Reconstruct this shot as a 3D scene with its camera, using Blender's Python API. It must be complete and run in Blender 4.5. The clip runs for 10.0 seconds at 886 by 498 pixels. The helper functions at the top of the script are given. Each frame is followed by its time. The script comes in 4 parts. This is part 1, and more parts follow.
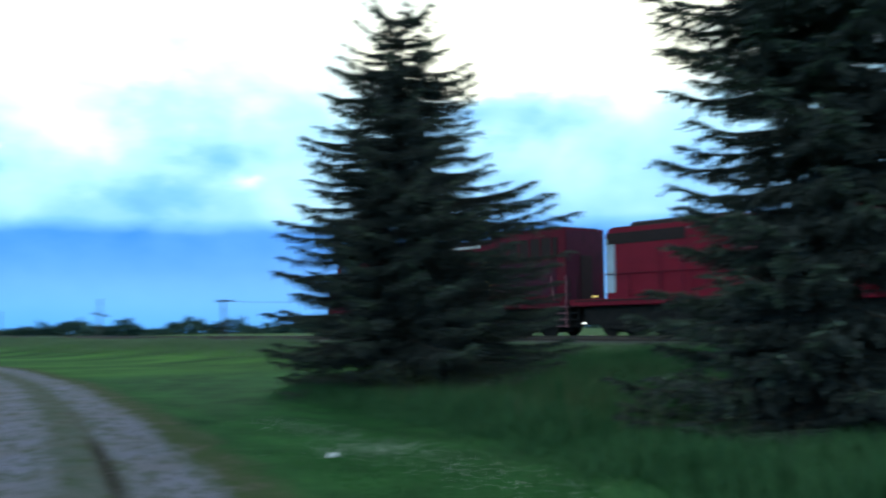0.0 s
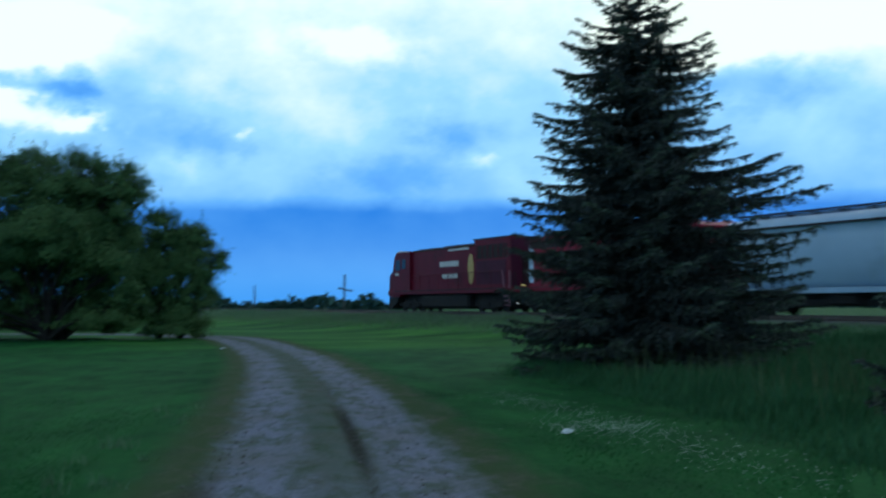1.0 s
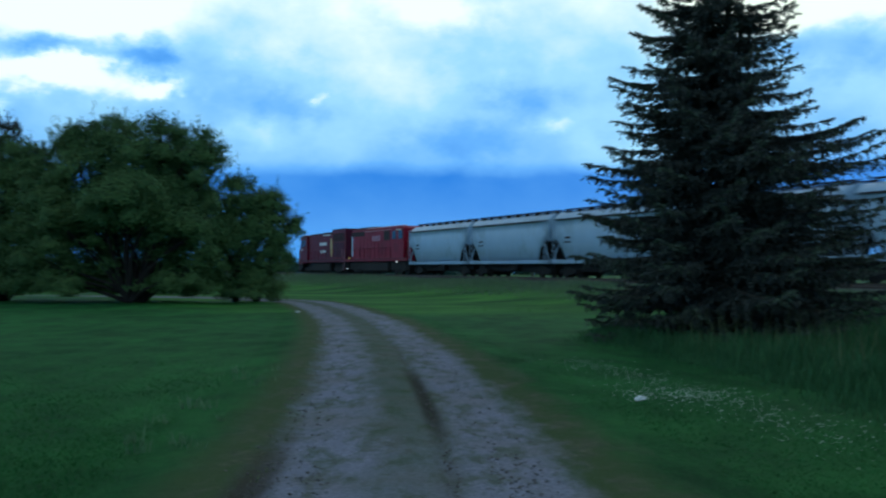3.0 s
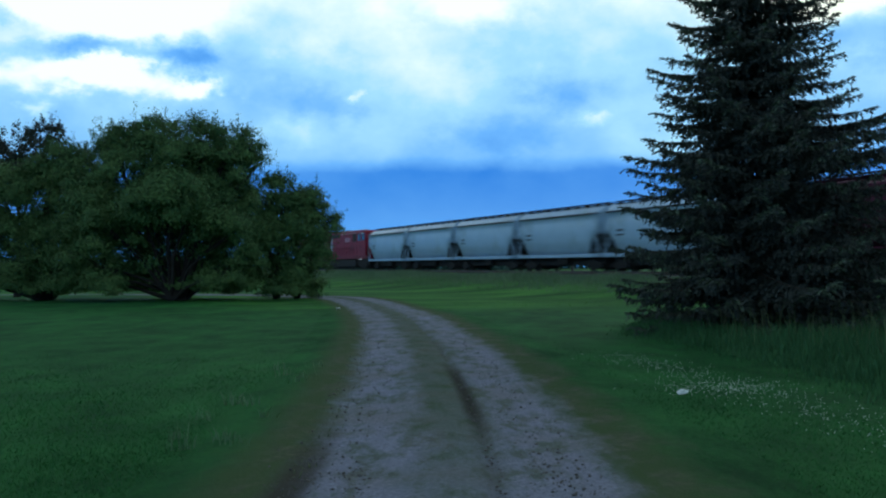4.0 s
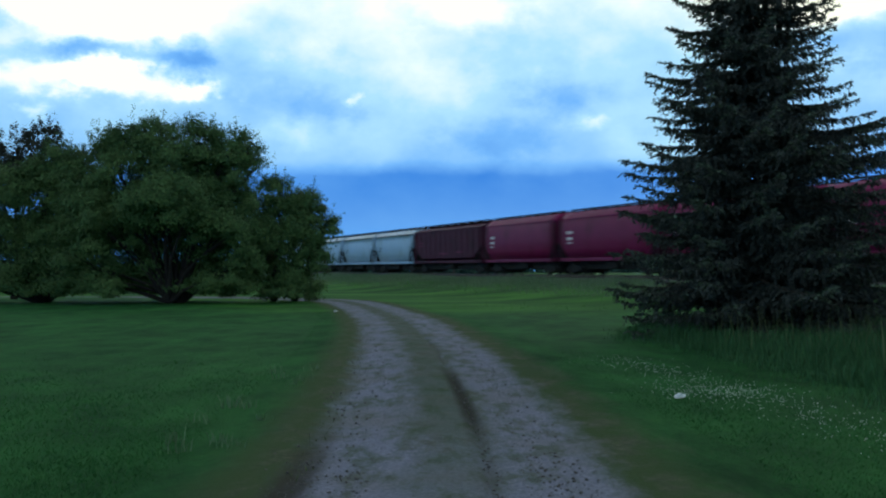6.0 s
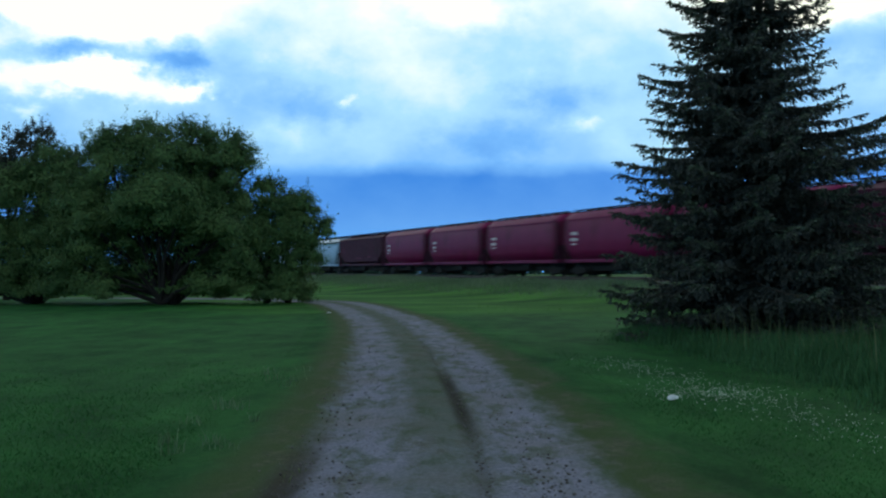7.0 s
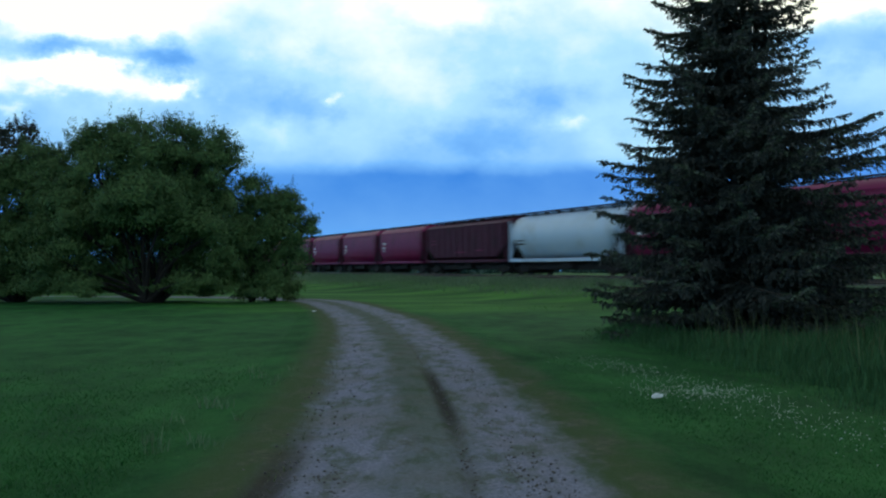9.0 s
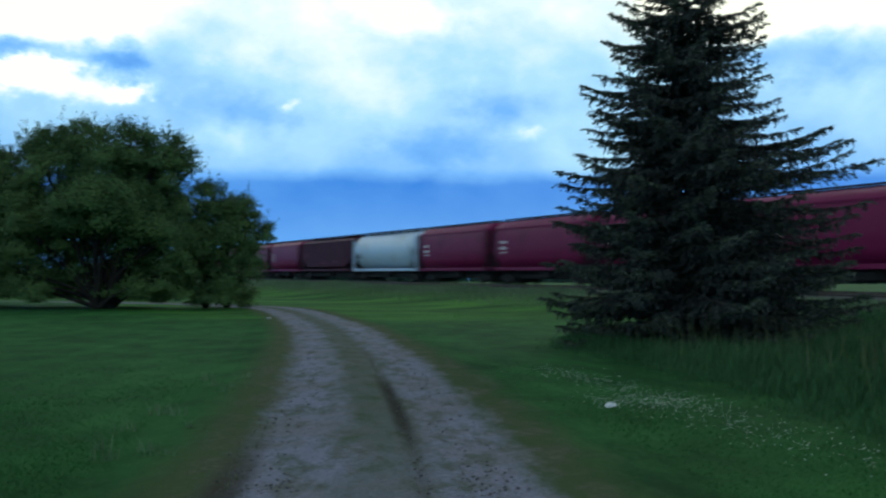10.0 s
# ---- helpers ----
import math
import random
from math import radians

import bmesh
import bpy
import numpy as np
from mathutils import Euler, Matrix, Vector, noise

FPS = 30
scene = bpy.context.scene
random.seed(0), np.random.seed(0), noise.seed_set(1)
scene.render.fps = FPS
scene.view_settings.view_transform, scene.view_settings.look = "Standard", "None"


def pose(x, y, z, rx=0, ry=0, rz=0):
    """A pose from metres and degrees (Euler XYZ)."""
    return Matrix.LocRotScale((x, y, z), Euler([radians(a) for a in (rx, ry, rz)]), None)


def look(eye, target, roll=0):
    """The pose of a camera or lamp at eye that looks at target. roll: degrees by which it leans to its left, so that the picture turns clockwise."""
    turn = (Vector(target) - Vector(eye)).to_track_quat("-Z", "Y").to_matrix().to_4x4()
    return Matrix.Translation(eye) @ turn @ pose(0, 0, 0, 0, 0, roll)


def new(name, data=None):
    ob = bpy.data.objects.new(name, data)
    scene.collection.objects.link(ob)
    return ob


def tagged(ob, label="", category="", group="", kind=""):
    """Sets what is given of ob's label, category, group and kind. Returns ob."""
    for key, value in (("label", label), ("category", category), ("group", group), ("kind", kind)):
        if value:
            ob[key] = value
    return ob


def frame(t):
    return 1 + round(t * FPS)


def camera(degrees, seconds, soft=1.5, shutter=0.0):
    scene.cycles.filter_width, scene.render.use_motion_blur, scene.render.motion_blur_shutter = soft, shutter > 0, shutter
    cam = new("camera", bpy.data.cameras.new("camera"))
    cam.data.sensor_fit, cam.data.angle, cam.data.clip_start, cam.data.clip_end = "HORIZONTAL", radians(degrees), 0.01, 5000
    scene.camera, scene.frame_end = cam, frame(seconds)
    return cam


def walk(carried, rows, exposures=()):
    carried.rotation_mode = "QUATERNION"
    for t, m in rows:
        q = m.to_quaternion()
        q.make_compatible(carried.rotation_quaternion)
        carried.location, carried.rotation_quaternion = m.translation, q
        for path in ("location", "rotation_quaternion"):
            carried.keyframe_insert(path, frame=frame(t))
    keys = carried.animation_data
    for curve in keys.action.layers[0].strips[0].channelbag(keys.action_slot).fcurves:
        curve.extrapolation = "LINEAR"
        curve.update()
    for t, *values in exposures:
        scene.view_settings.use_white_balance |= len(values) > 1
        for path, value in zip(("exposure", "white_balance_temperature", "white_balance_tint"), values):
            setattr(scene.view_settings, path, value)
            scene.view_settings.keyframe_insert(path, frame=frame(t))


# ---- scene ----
ALPHA = radians(20.5)                      # the railway runs this far to the left of the y axis
U = Vector((-math.sin(ALPHA), math.cos(ALPHA), 0))   # along the railway, the way the train goes
N = Vector((math.cos(ALPHA), math.sin(ALPHA), 0))    # across it, away from the camera
EYE_Z = 1.6
RAIL_Z, GRADE = 1.004, 0.00354             # rail height beside the camera, and its rise along the track
TRACK_P = 36.65                            # distance of the track's centre line

# ---- the camera and its walk ----
cam = camera(45.6, 10.0, soft=2.2, shutter=0.9)
PATH = [(0.0, -18.64, 4.28, 0.9), (0.5, -10.99, 4.0, 0.8), (1.0, -5.98, 3.14, 0.26), (1.5, -4.15, 2.0, -0.64),
        (2.0, -3.46, 1.73, -0.61), (2.5, -3.57, 1.43, -0.39), (3.0, -2.04, 1.27, -0.13), (3.2, -1.15, 1.25, 0.05),
        (4.5, 0.2, 0.9, 0.5), (5.0, 0.1, 0.89, 0.28), (5.5, 0.01, 1.07, 0.31), (7.0, -0.39, 1.27, 0.29),
        (7.5, -1.23, 1.34, 0.17), (8.0, -1.03, 0.91, 0.33), (8.5, -1.22, 0.98, 0.41), (9.0, -1.19, 1.19, 0.23),
        (9.5, -1.79, 1.41, 0.06), (10.0, -3.59, 1.64, -0.3)]
walk(cam, [(t, pose(0, 0, EYE_Z, 90 + p, r, y)) for t, y, p, r in PATH],
     exposures=[(0.0, 0.6, 6350, 4), (0.3, 0.2, 6000, 2), (0.5, 0.02, 5600, 1), (0.8, -0.05, 5560, 1), (1.0, -0.05, 5580, 1), (2.5, -0.06, 5620, 0), (4.5, 0.0, 6000, 2),
                (5.5, 0.03, 6250, 4), (7.0, 0.05, 6340, 5), (10.0, 0.07, 6360, 5)])

# ---- world and sun ----


class Nodes:
    """Short hand for building a node tree."""

    def __init__(self, tree):
        self.tree, self.n, self.l = tree, tree.nodes, tree.links
        self.n.clear()

    def add(self, kind, **values):
        node = self.n.new("ShaderNode" + kind)
        for key, value in values.items():
            if key == "op":
                node.operation = value
            elif key == "interp":
                node.interpolation_type = value
            elif key == "sky":
                node.sky_type = value
            else:
                node.inputs[key.replace("_", " ")].default_value = value
        return node

    def link(self, a, b):
        self.l.new(a, b)

    def math(self, op, a, b=0.0):
        node = self.n.new("ShaderNodeMath")
        node.operation = op
        for i, v in enumerate((a, b)):
            if isinstance(v, (int, float)):
                node.inputs[i].default_value = v
            else:
                self.link(v, node.inputs[i])
        return node.outputs[0]

    def vec(self, op, a, b=(0, 0, 0)):
        node = self.n.new("ShaderNodeVectorMath")
        node.operation = op
        for i, v in enumerate((a, b)):
            if isinstance(v, tuple):
                node.inputs[i].default_value = v
            else:
                self.link(v, node.inputs[i])
        return node.outputs["Value" if op == "LENGTH" else "Vector"]

    def noise(self, vector, scale, detail=4.0, rough=0.55):
        node = self.n.new("ShaderNodeTexNoise")
        node.inputs["Scale"].default_value, node.inputs["Detail"].default_value = scale, detail
        node.inputs["Roughness"].default_value = rough
        self.link(vector, node.inputs["Vector"])
        return node.outputs["Fac"]

    def ramp(self, value, stops):
        node = self.n.new("ShaderNodeValToRGB")
        e = node.color_ramp.elements
        while len(e) < len(stops):
            e.new(0.5)
        for el, (pos, col) in zip(e, stops):
            el.position, el.color = pos, (*col, 1) if isinstance(col, tuple) else (col, col, col, 1)
        self.link(value, node.inputs["Fac"])
        return node.outputs["Color"]

    def span(self, value, a, b, lo=0.0, hi=1.0, smooth=True):
        node = self.n.new("ShaderNodeMapRange")
        node.interpolation_type = "SMOOTHSTEP" if smooth else "LINEAR"
        for i, v in enumerate((a, b, lo, hi)):
            node.inputs[i + 1].default_value = v
        self.link(value, node.inputs[0])
        return node.outputs[0]

    def mix(self, fac, a, b, blend="MIX"):
        node = self.n.new("ShaderNodeMix")
        node.data_type, node.blend_type = "RGBA", blend
        for i, v in ((0, fac), (6, a), (7, b)):
            if isinstance(v, (int, float)):
                node.inputs[i].default_value = v
            elif isinstance(v, tuple):
                node.inputs[i].default_value = (*v, 1)
            else:
                self.link(v, node.inputs[i])
        return node.outputs[2]


SKY_LOW, SKY_DARK, SKY_MID, SKY_PALE, SKY_WHITE = (0.056, 0.325, 0.87), (0.024, 0.208, 0.73), (0.18, 0.468, 0.96), (0.45, 0.76, 1.0), (1.12, 1.13, 0.95)
# soft cloud forms: azimuth to the left, elevation, half sizes (degrees), lift of brightness
CLOUDS = [(18.6, 10.0, 6.5, 0.85, 0.55), (13.0, 9.7, 1.2, 0.6, 0.4), (19, 13.4, 8, 1.7, 0.62), (19.0, 11.2, 2.5, 0.6, -0.4), (14.1, 11.0, 2.2, 1.1, -0.36),
          (22.5, 12.8, 1.6, 0.7, -0.4), (17.5, 8.3, 4.5, 0.7, -0.05), (21.5, 8.5, 0.9, 0.4, 0.25), (4.8, 9.4, 0.6, 0.35, 0.22), (7.0, 8.7, 2.6, 1.1, -0.2), (7.3, 11.6, 2.2, 1.4, 0.15), (10.8, 9.6, 1.6, 1.4, -0.12),
          (-1.5, 14.0, 4, 1.2, 0.3), (-6.6, 9.4, 2.4, 1.2, -0.26), (-8.4, 7.8, 1.3, 0.5, 0.2), (-3.2, 7.3, 3.0, 1.2, -0.2), (3.5, 7.4, 3.5, 1.2, 0.1), (8.6, 7.2, 1.8, 0.8, 0.14),
          (1.6, 10.2, 4, 1.8, 0.08), (-11.5, 6.6, 2.5, 0.9, 0.1), (-22.5, 11.6, 4, 1.3, -0.3), (-20, 14.3, 8, 2.4, 0.3), (-27, 15, 9, 3, 0.3)]


def make_world():
    world = bpy.data.worlds.new("sky")
    scene.world = world
    world.use_nodes = True
    k = Nodes(world.node_tree)
    d = k.n.new("ShaderNodeTexCoord").outputs["Generated"]
    xyz = k.n.new("ShaderNodeSeparateXYZ")
    k.link(d, xyz.inputs[0])
    az = k.math("MULTIPLY", k.math("ARCTAN2", k.math("MULTIPLY", xyz.outputs[0], -1.0), xyz.outputs[1]), 57.2958)
    el = k.math("MULTIPLY", k.math("ARCSINE", xyz.outputs[2]), 57.2958)
    flat = k.vec("MULTIPLY", d, (1.0, 1.0, 1.45))
    n1, n2 = k.noise(flat, 15.0, 6.0, 0.6), k.noise(k.vec("ADD", flat, (3.1, 1.7, 0.4)), 15.0, 6.0, 0.6)
    fine = k.noise(k.vec("ADD", flat, (7.7, 0.3, 2.2)), 10.0, 8.0, 0.55)
    waz = k.math("ADD", az, k.math("MULTIPLY", k.math("SUBTRACT", n1, 0.5), 7.5))
    wel = k.math("ADD", el, k.math("MULTIPLY", k.math("SUBTRACT", n2, 0.5), 3.4))
    both = k.n.new("ShaderNodeCombineXYZ")
    k.link(waz, both.inputs[0]), k.link(wel, both.inputs[1])
    soft = k.math("ADD", el, k.math("MULTIPLY", k.math("SUBTRACT", n1, 0.5), 0.9))
    grad = k.ramp(k.math("DIVIDE", soft, 40.0), [(0.0, 0.26), (0.035, 0.24), (0.08, 0.12), (0.105, 0.08), (0.128, 0.06), (0.15, 0.40),
                                                   (0.25, 0.60), (0.33, 0.70), (0.43, 0.91), (0.52, 0.8), (0.7, 0.3), (1.0, 0.22)])
    field = k.math("ADD", grad, k.math("MULTIPLY", k.math("SUBTRACT", fine, 0.5), k.span(el, 3.0, 9.0, 0.12, 0.75)))
    for a, e, ra, re, lift in CLOUDS:
        dist = k.vec("LENGTH", k.vec("MULTIPLY", k.vec("SUBTRACT", both.outputs[0], (a, e, 0)), (1 / ra, 1 / re, 0)))
        field = k.math("ADD", field, k.span(dist, 0.1, 1.45, lift, 0.0))
    cloud = k.ramp(field, [(0.0, SKY_DARK), (0.3, SKY_MID), (0.62, SKY_PALE), (0.95, SKY_WHITE)])
    low = k.mix(k.span(el, 0.0, 3.2, 0.75, 0.0), cloud, SKY_LOW)
    low = k.mix(k.span(el, 19.0, 30.0), low, k.ramp(fine, [(0.3, (0.19, 0.235, 0.275)), (0.7, (0.39, 0.47, 0.54))]))
    sky = k.add("TexSky", sky="NISHITA")
    sky.sun_disc, sky.sun_elevation, sky.sun_rotation = False, radians(33), radians(27)
    blue = k.vec("SCALE", sky.outputs[0])
    blue.node.inputs["Scale"].default_value = 0.08
    back = k.n.new("ShaderNodeBackground")
    k.link(k.mix(0.97, blue, low), back.inputs["Color"])
    back.inputs["Strength"].default_value = 1.0
    out = k.n.new("ShaderNodeOutputWorld")
    k.link(back.outputs[0], out.inputs[0])


make_world()
sun_data = bpy.data.lights.new("sun", "SUN")
sun_data.energy, sun_data.angle, sun_data.color = 0.5, radians(30), (1.0, 0.97, 0.94)
sun = new("sun", sun_data)
sun.matrix_world = look((30, 60, 45), (0, 0, 0))

# ---- materials ----


def material(name, low, high, scale=3.0, rough=0.6, metal=0.0, bump=0.15, fine=40.0, grime=None, island=0.0, gloss_var=0.1, coords="Object", spec=0.32):
    """A surface with two scales of variation; grime is a third colour in patches."""
    m = bpy.data.materials.new(name)
    m.use_nodes = True
    k = Nodes(m.node_tree)
    p = k.n.new("ShaderNodeTexCoord").outputs[coords]
    big, small = k.noise(p, scale, 4.0), k.noise(p, fine, 5.0, 0.65)
    v = k.math("ADD", k.math("MULTIPLY", big, 0.65), k.math("MULTIPLY", small, 0.35))
    col = k.ramp(v, [(0.3, low), (0.7, high)])
    if grime:
        col = k.mix(k.span(k.noise(k.vec("ADD", p, (5.3, 2.2, 9.1)), scale * 0.7, 6.0, 0.65), 0.5, 0.72, 0.0, 0.85), col, grime)
    if island:
        g = k.n.new("ShaderNodeNewGeometry").outputs["Random Per Island"]
        hsv = k.n.new("ShaderNodeHueSaturation")
        k.link(k.span(g, 0, 1, 1 - island, 1 + island, False), hsv.inputs["Value"])
        k.link(k.span(k.math("FRACT", k.math("MULTIPLY", g, 37.7)), 0, 1, 0.485, 0.515, False), hsv.inputs["Hue"])
        k.link(col, hsv.inputs["Color"])
        col = hsv.outputs[0]
    b = k.n.new("ShaderNodeBsdfPrincipled")
    k.link(col, b.inputs["Base Color"])
    k.link(k.span(small, 0.3, 0.7, rough - gloss_var, min(1.0, rough + gloss_var), False), b.inputs["Roughness"])
    b.inputs["Metallic"].default_value = metal
    b.inputs["Specular IOR Level"].default_value = spec
    if bump:
        bp = k.n.new("ShaderNodeBump")
        bp.inputs["Strength"].default_value, bp.inputs["Distance"].default_value = bump, 0.02
        k.link(v, bp.inputs["Height"])
        k.link(bp.outputs[0], b.inputs["Normal"])
    out = k.n.new("ShaderNodeOutputMaterial")
    k.link(b.outputs[0], out.inputs[0])
    return m


def leafy(name, low, high, scale, island=0.35, rough=0.6):
    m = material(name, low, high, scale, rough, 0.0, 0.0, 6.0, None, island)
    b = next(n for n in m.node_tree.nodes if n.type == "BSDF_PRINCIPLED")
    b.inputs["Specular IOR Level"].default_value = 0.08
    return m


def lamp_material(name, color, strength):
    m = bpy.data.materials.new(name)
    m.use_nodes = True
    b = m.node_tree.nodes["Principled BSDF"]
    b.inputs["Base Color"].default_value = (*color, 1)
    b.inputs["Emission Color"].default_value, b.inputs["Emission Strength"].default_value = (*color, 1), strength
    return m


GRASS_LOW, GRASS_HIGH = (0.012, 0.052, 0.016), (0.032, 0.130, 0.033)


def lawn_color(k, p):
    """Mown grass: patches, mower marks and a brighter meadow strip further off."""
    sep = k.n.new("ShaderNodeSeparateXYZ")
    k.link(p, sep.inputs[0])
    big, mid, small = k.noise(k.vec("MULTIPLY", p, (1.0, 0.4, 1.0)), 0.5, 4.0), k.noise(k.vec("MULTIPLY", p, (1.0, 0.5, 1.0)), 1.4, 5.0), k.noise(k.vec("MULTIPLY", p, (1.0, 0.5, 1.0)), 14.0, 5.0, 0.7)
    v = k.math("ADD", k.math("ADD", k.math("MULTIPLY", big, 0.35), k.math("MULTIPLY", mid, 0.35)), k.math("MULTIPLY", small, 0.3))
    col = k.ramp(v, [(0.40, GRASS_LOW), (0.60, GRASS_HIGH)])
    col = k.mix(k.span(k.noise(p, 0.5, 5.0, 0.7), 0.58, 0.78, 0.0, 0.35), col, (0.05, 0.085, 0.024))
    across = k.math("ADD", k.math("MULTIPLY", sep.outputs[0], N.x), k.math("MULTIPLY", sep.outputs[1], N.y))
    shift = k.span(sep.outputs[0], -22.0, -3.0, -26.0, 0.0)
    edge = k.math("ADD", k.math("ADD", sep.outputs[1], shift), k.math("MULTIPLY", k.math("SUBTRACT", mid, 0.5), 8.0))
    streak = k.noise(k.vec("MULTIPLY", p, (0.10, 0.22, 1.0)), 1.0, 7.0, 0.62)
    field = k.ramp(streak, [(0.40, (0.018, 0.074, 0.016)), (0.60, (0.060, 0.185, 0.030))])
    col = k.mix(k.span(edge, 35.0, 47.0), col, field)
    dry = k.mix(k.span(streak, 0.35, 0.65), (0.035, 0.085, 0.025), (0.06, 0.115, 0.045))
    col = k.mix(k.span(across, 26.5, 32.0, 0.0, 0.7), col, dry)
    return col, v


def finish(k, col, height, rough=0.85, bump=0.5, dist=0.03):
    b = k.n.new("ShaderNodeBsdfPrincipled")
    k.link(col, b.inputs["Base Color"])
    b.inputs["Roughness"].default_value = rough
    b.inputs["Specular IOR Level"].default_value = 0.04
    bp = k.n.new("ShaderNodeBump")
    bp.inputs["Strength"].default_value, bp.inputs["Distance"].default_value = bump, dist
    k.link(height, bp.inputs["Height"])
    k.link(bp.outputs[0], b.inputs["Normal"])
    out = k.n.new("ShaderNodeOutputMaterial")
    k.link(b.outputs[0], out.inputs[0])


def make_lawn():
    m = bpy.data.materials.new("lawn")
    m.use_nodes = True
    k = Nodes(m.node_tree)
    p = k.n.new("ShaderNodeNewGeometry").outputs["Position"]
    col, v = lawn_color(k, p)
    finish(k, col, v, 0.9, 0.6, 0.06)
    return m


def make_gravel():
    """The drive: two gravel wheel tracks, a matted grassy crown, ruts and earthy verges that fade into the lawn."""
    m = bpy.data.materials.new("gravel_drive")
    m.use_nodes = True
    k = Nodes(m.node_tree)
    p = k.n.new("ShaderNodeNewGeometry").outputs["Position"]
    uv = k.n.new("ShaderNodeUVMap").outputs[0]
    sep = k.n.new("ShaderNodeSeparateXYZ")
    k.link(uv, sep.inputs[0])
    lawn, lv = lawn_color(k, p)
    mid = k.noise(k.vec("MULTIPLY", p, (1.3, 0.6, 1.0)), 1.5, 6.0, 0.7)
    wob = k.math("MULTIPLY", k.math("SUBTRACT", mid, 0.5), 0.75)
    u, along = k.math("ADD", sep.outputs[0], wob), sep.outputs[1]
    side = k.math("ABSOLUTE", u)
    vor = k.n.new("ShaderNodeTexVoronoi")
    vor.inputs["Scale"].default_value = 26.0
    k.link(p, vor.inputs["Vector"])
    grit = k.noise(p, 60.0, 4.0, 0.7)
    stone = k.math("ADD", k.math("MULTIPLY", vor.outputs["Distance"], 0.5), k.math("MULTIPLY", grit, 0.6))
    gravel = k.ramp(stone, [(0.15, (0.102, 0.110, 0.150)), (0.5, (0.175, 0.187, 0.250)), (0.85, (0.26, 0.277, 0.355))])
    gravel = k.mix(k.span(k.noise(p, 0.6, 4.0), 0.4, 0.7, 0.0, 0.4), gravel, (0.145, 0.135, 0.12))
    earth = k.ramp(k.noise(p, 14.0, 5.0, 0.7), [(0.35, (0.050, 0.064, 0.040)), (0.65, (0.105, 0.117, 0.074))])
    thin = k.mix(k.span(mid, 0.36, 0.58), earth, (0.05, 0.082, 0.032))
    crown = k.math("MULTIPLY", k.span(side, 0.15, 0.6, 1.0, 0.0), k.span(along, 14.0, 22.0, 0.2, 0.7))
    worn = k.mix(k.span(k.noise(k.vec("MULTIPLY", k.vec("ADD", p, (9.1, 4.0, 0.0)), (1.5, 0.55, 1.0)), 2.0, 7.0, 0.75), 0.44, 0.64, 0.0, 0.7), gravel, thin)
    col = k.mix(crown, worn, thin)
    col = k.mix(k.span(side, 1.0, 1.45), col, thin)
    col = k.mix(k.span(side, 1.5, 2.15), col, lawn)
    # worn ruts
    rut = k.span(k.math("ABSOLUTE", k.math("SUBTRACT", sep.outputs[0], 0.26)), 0.03, 0.15, 1.0, 0.0)
    rut = k.math("MULTIPLY", rut, k.math("MULTIPLY", k.span(along, 18.5, 21.0, 0.12, 0.8), k.span(along, 24.0, 26.5, 1.0, 0.0)))
    col = k.mix(rut, col, (0.028, 0.026, 0.022))
    # shadow lying in the left rut, painted as a dark streak
    left_rut_shade = k.span(k.math("ABSOLUTE", k.math("ADD", sep.outputs[0], 1.22)), 0.05, 0.24, 0.85, 0.0)
    col = k.mix(k.math("MULTIPLY", left_rut_shade, k.span(along, 16.0, 21.0, 1.0, 0.0)), col, (0.035, 0.03, 0.024))
    finish(k, col, stone, 0.9, 0.7, 0.03)
    return m


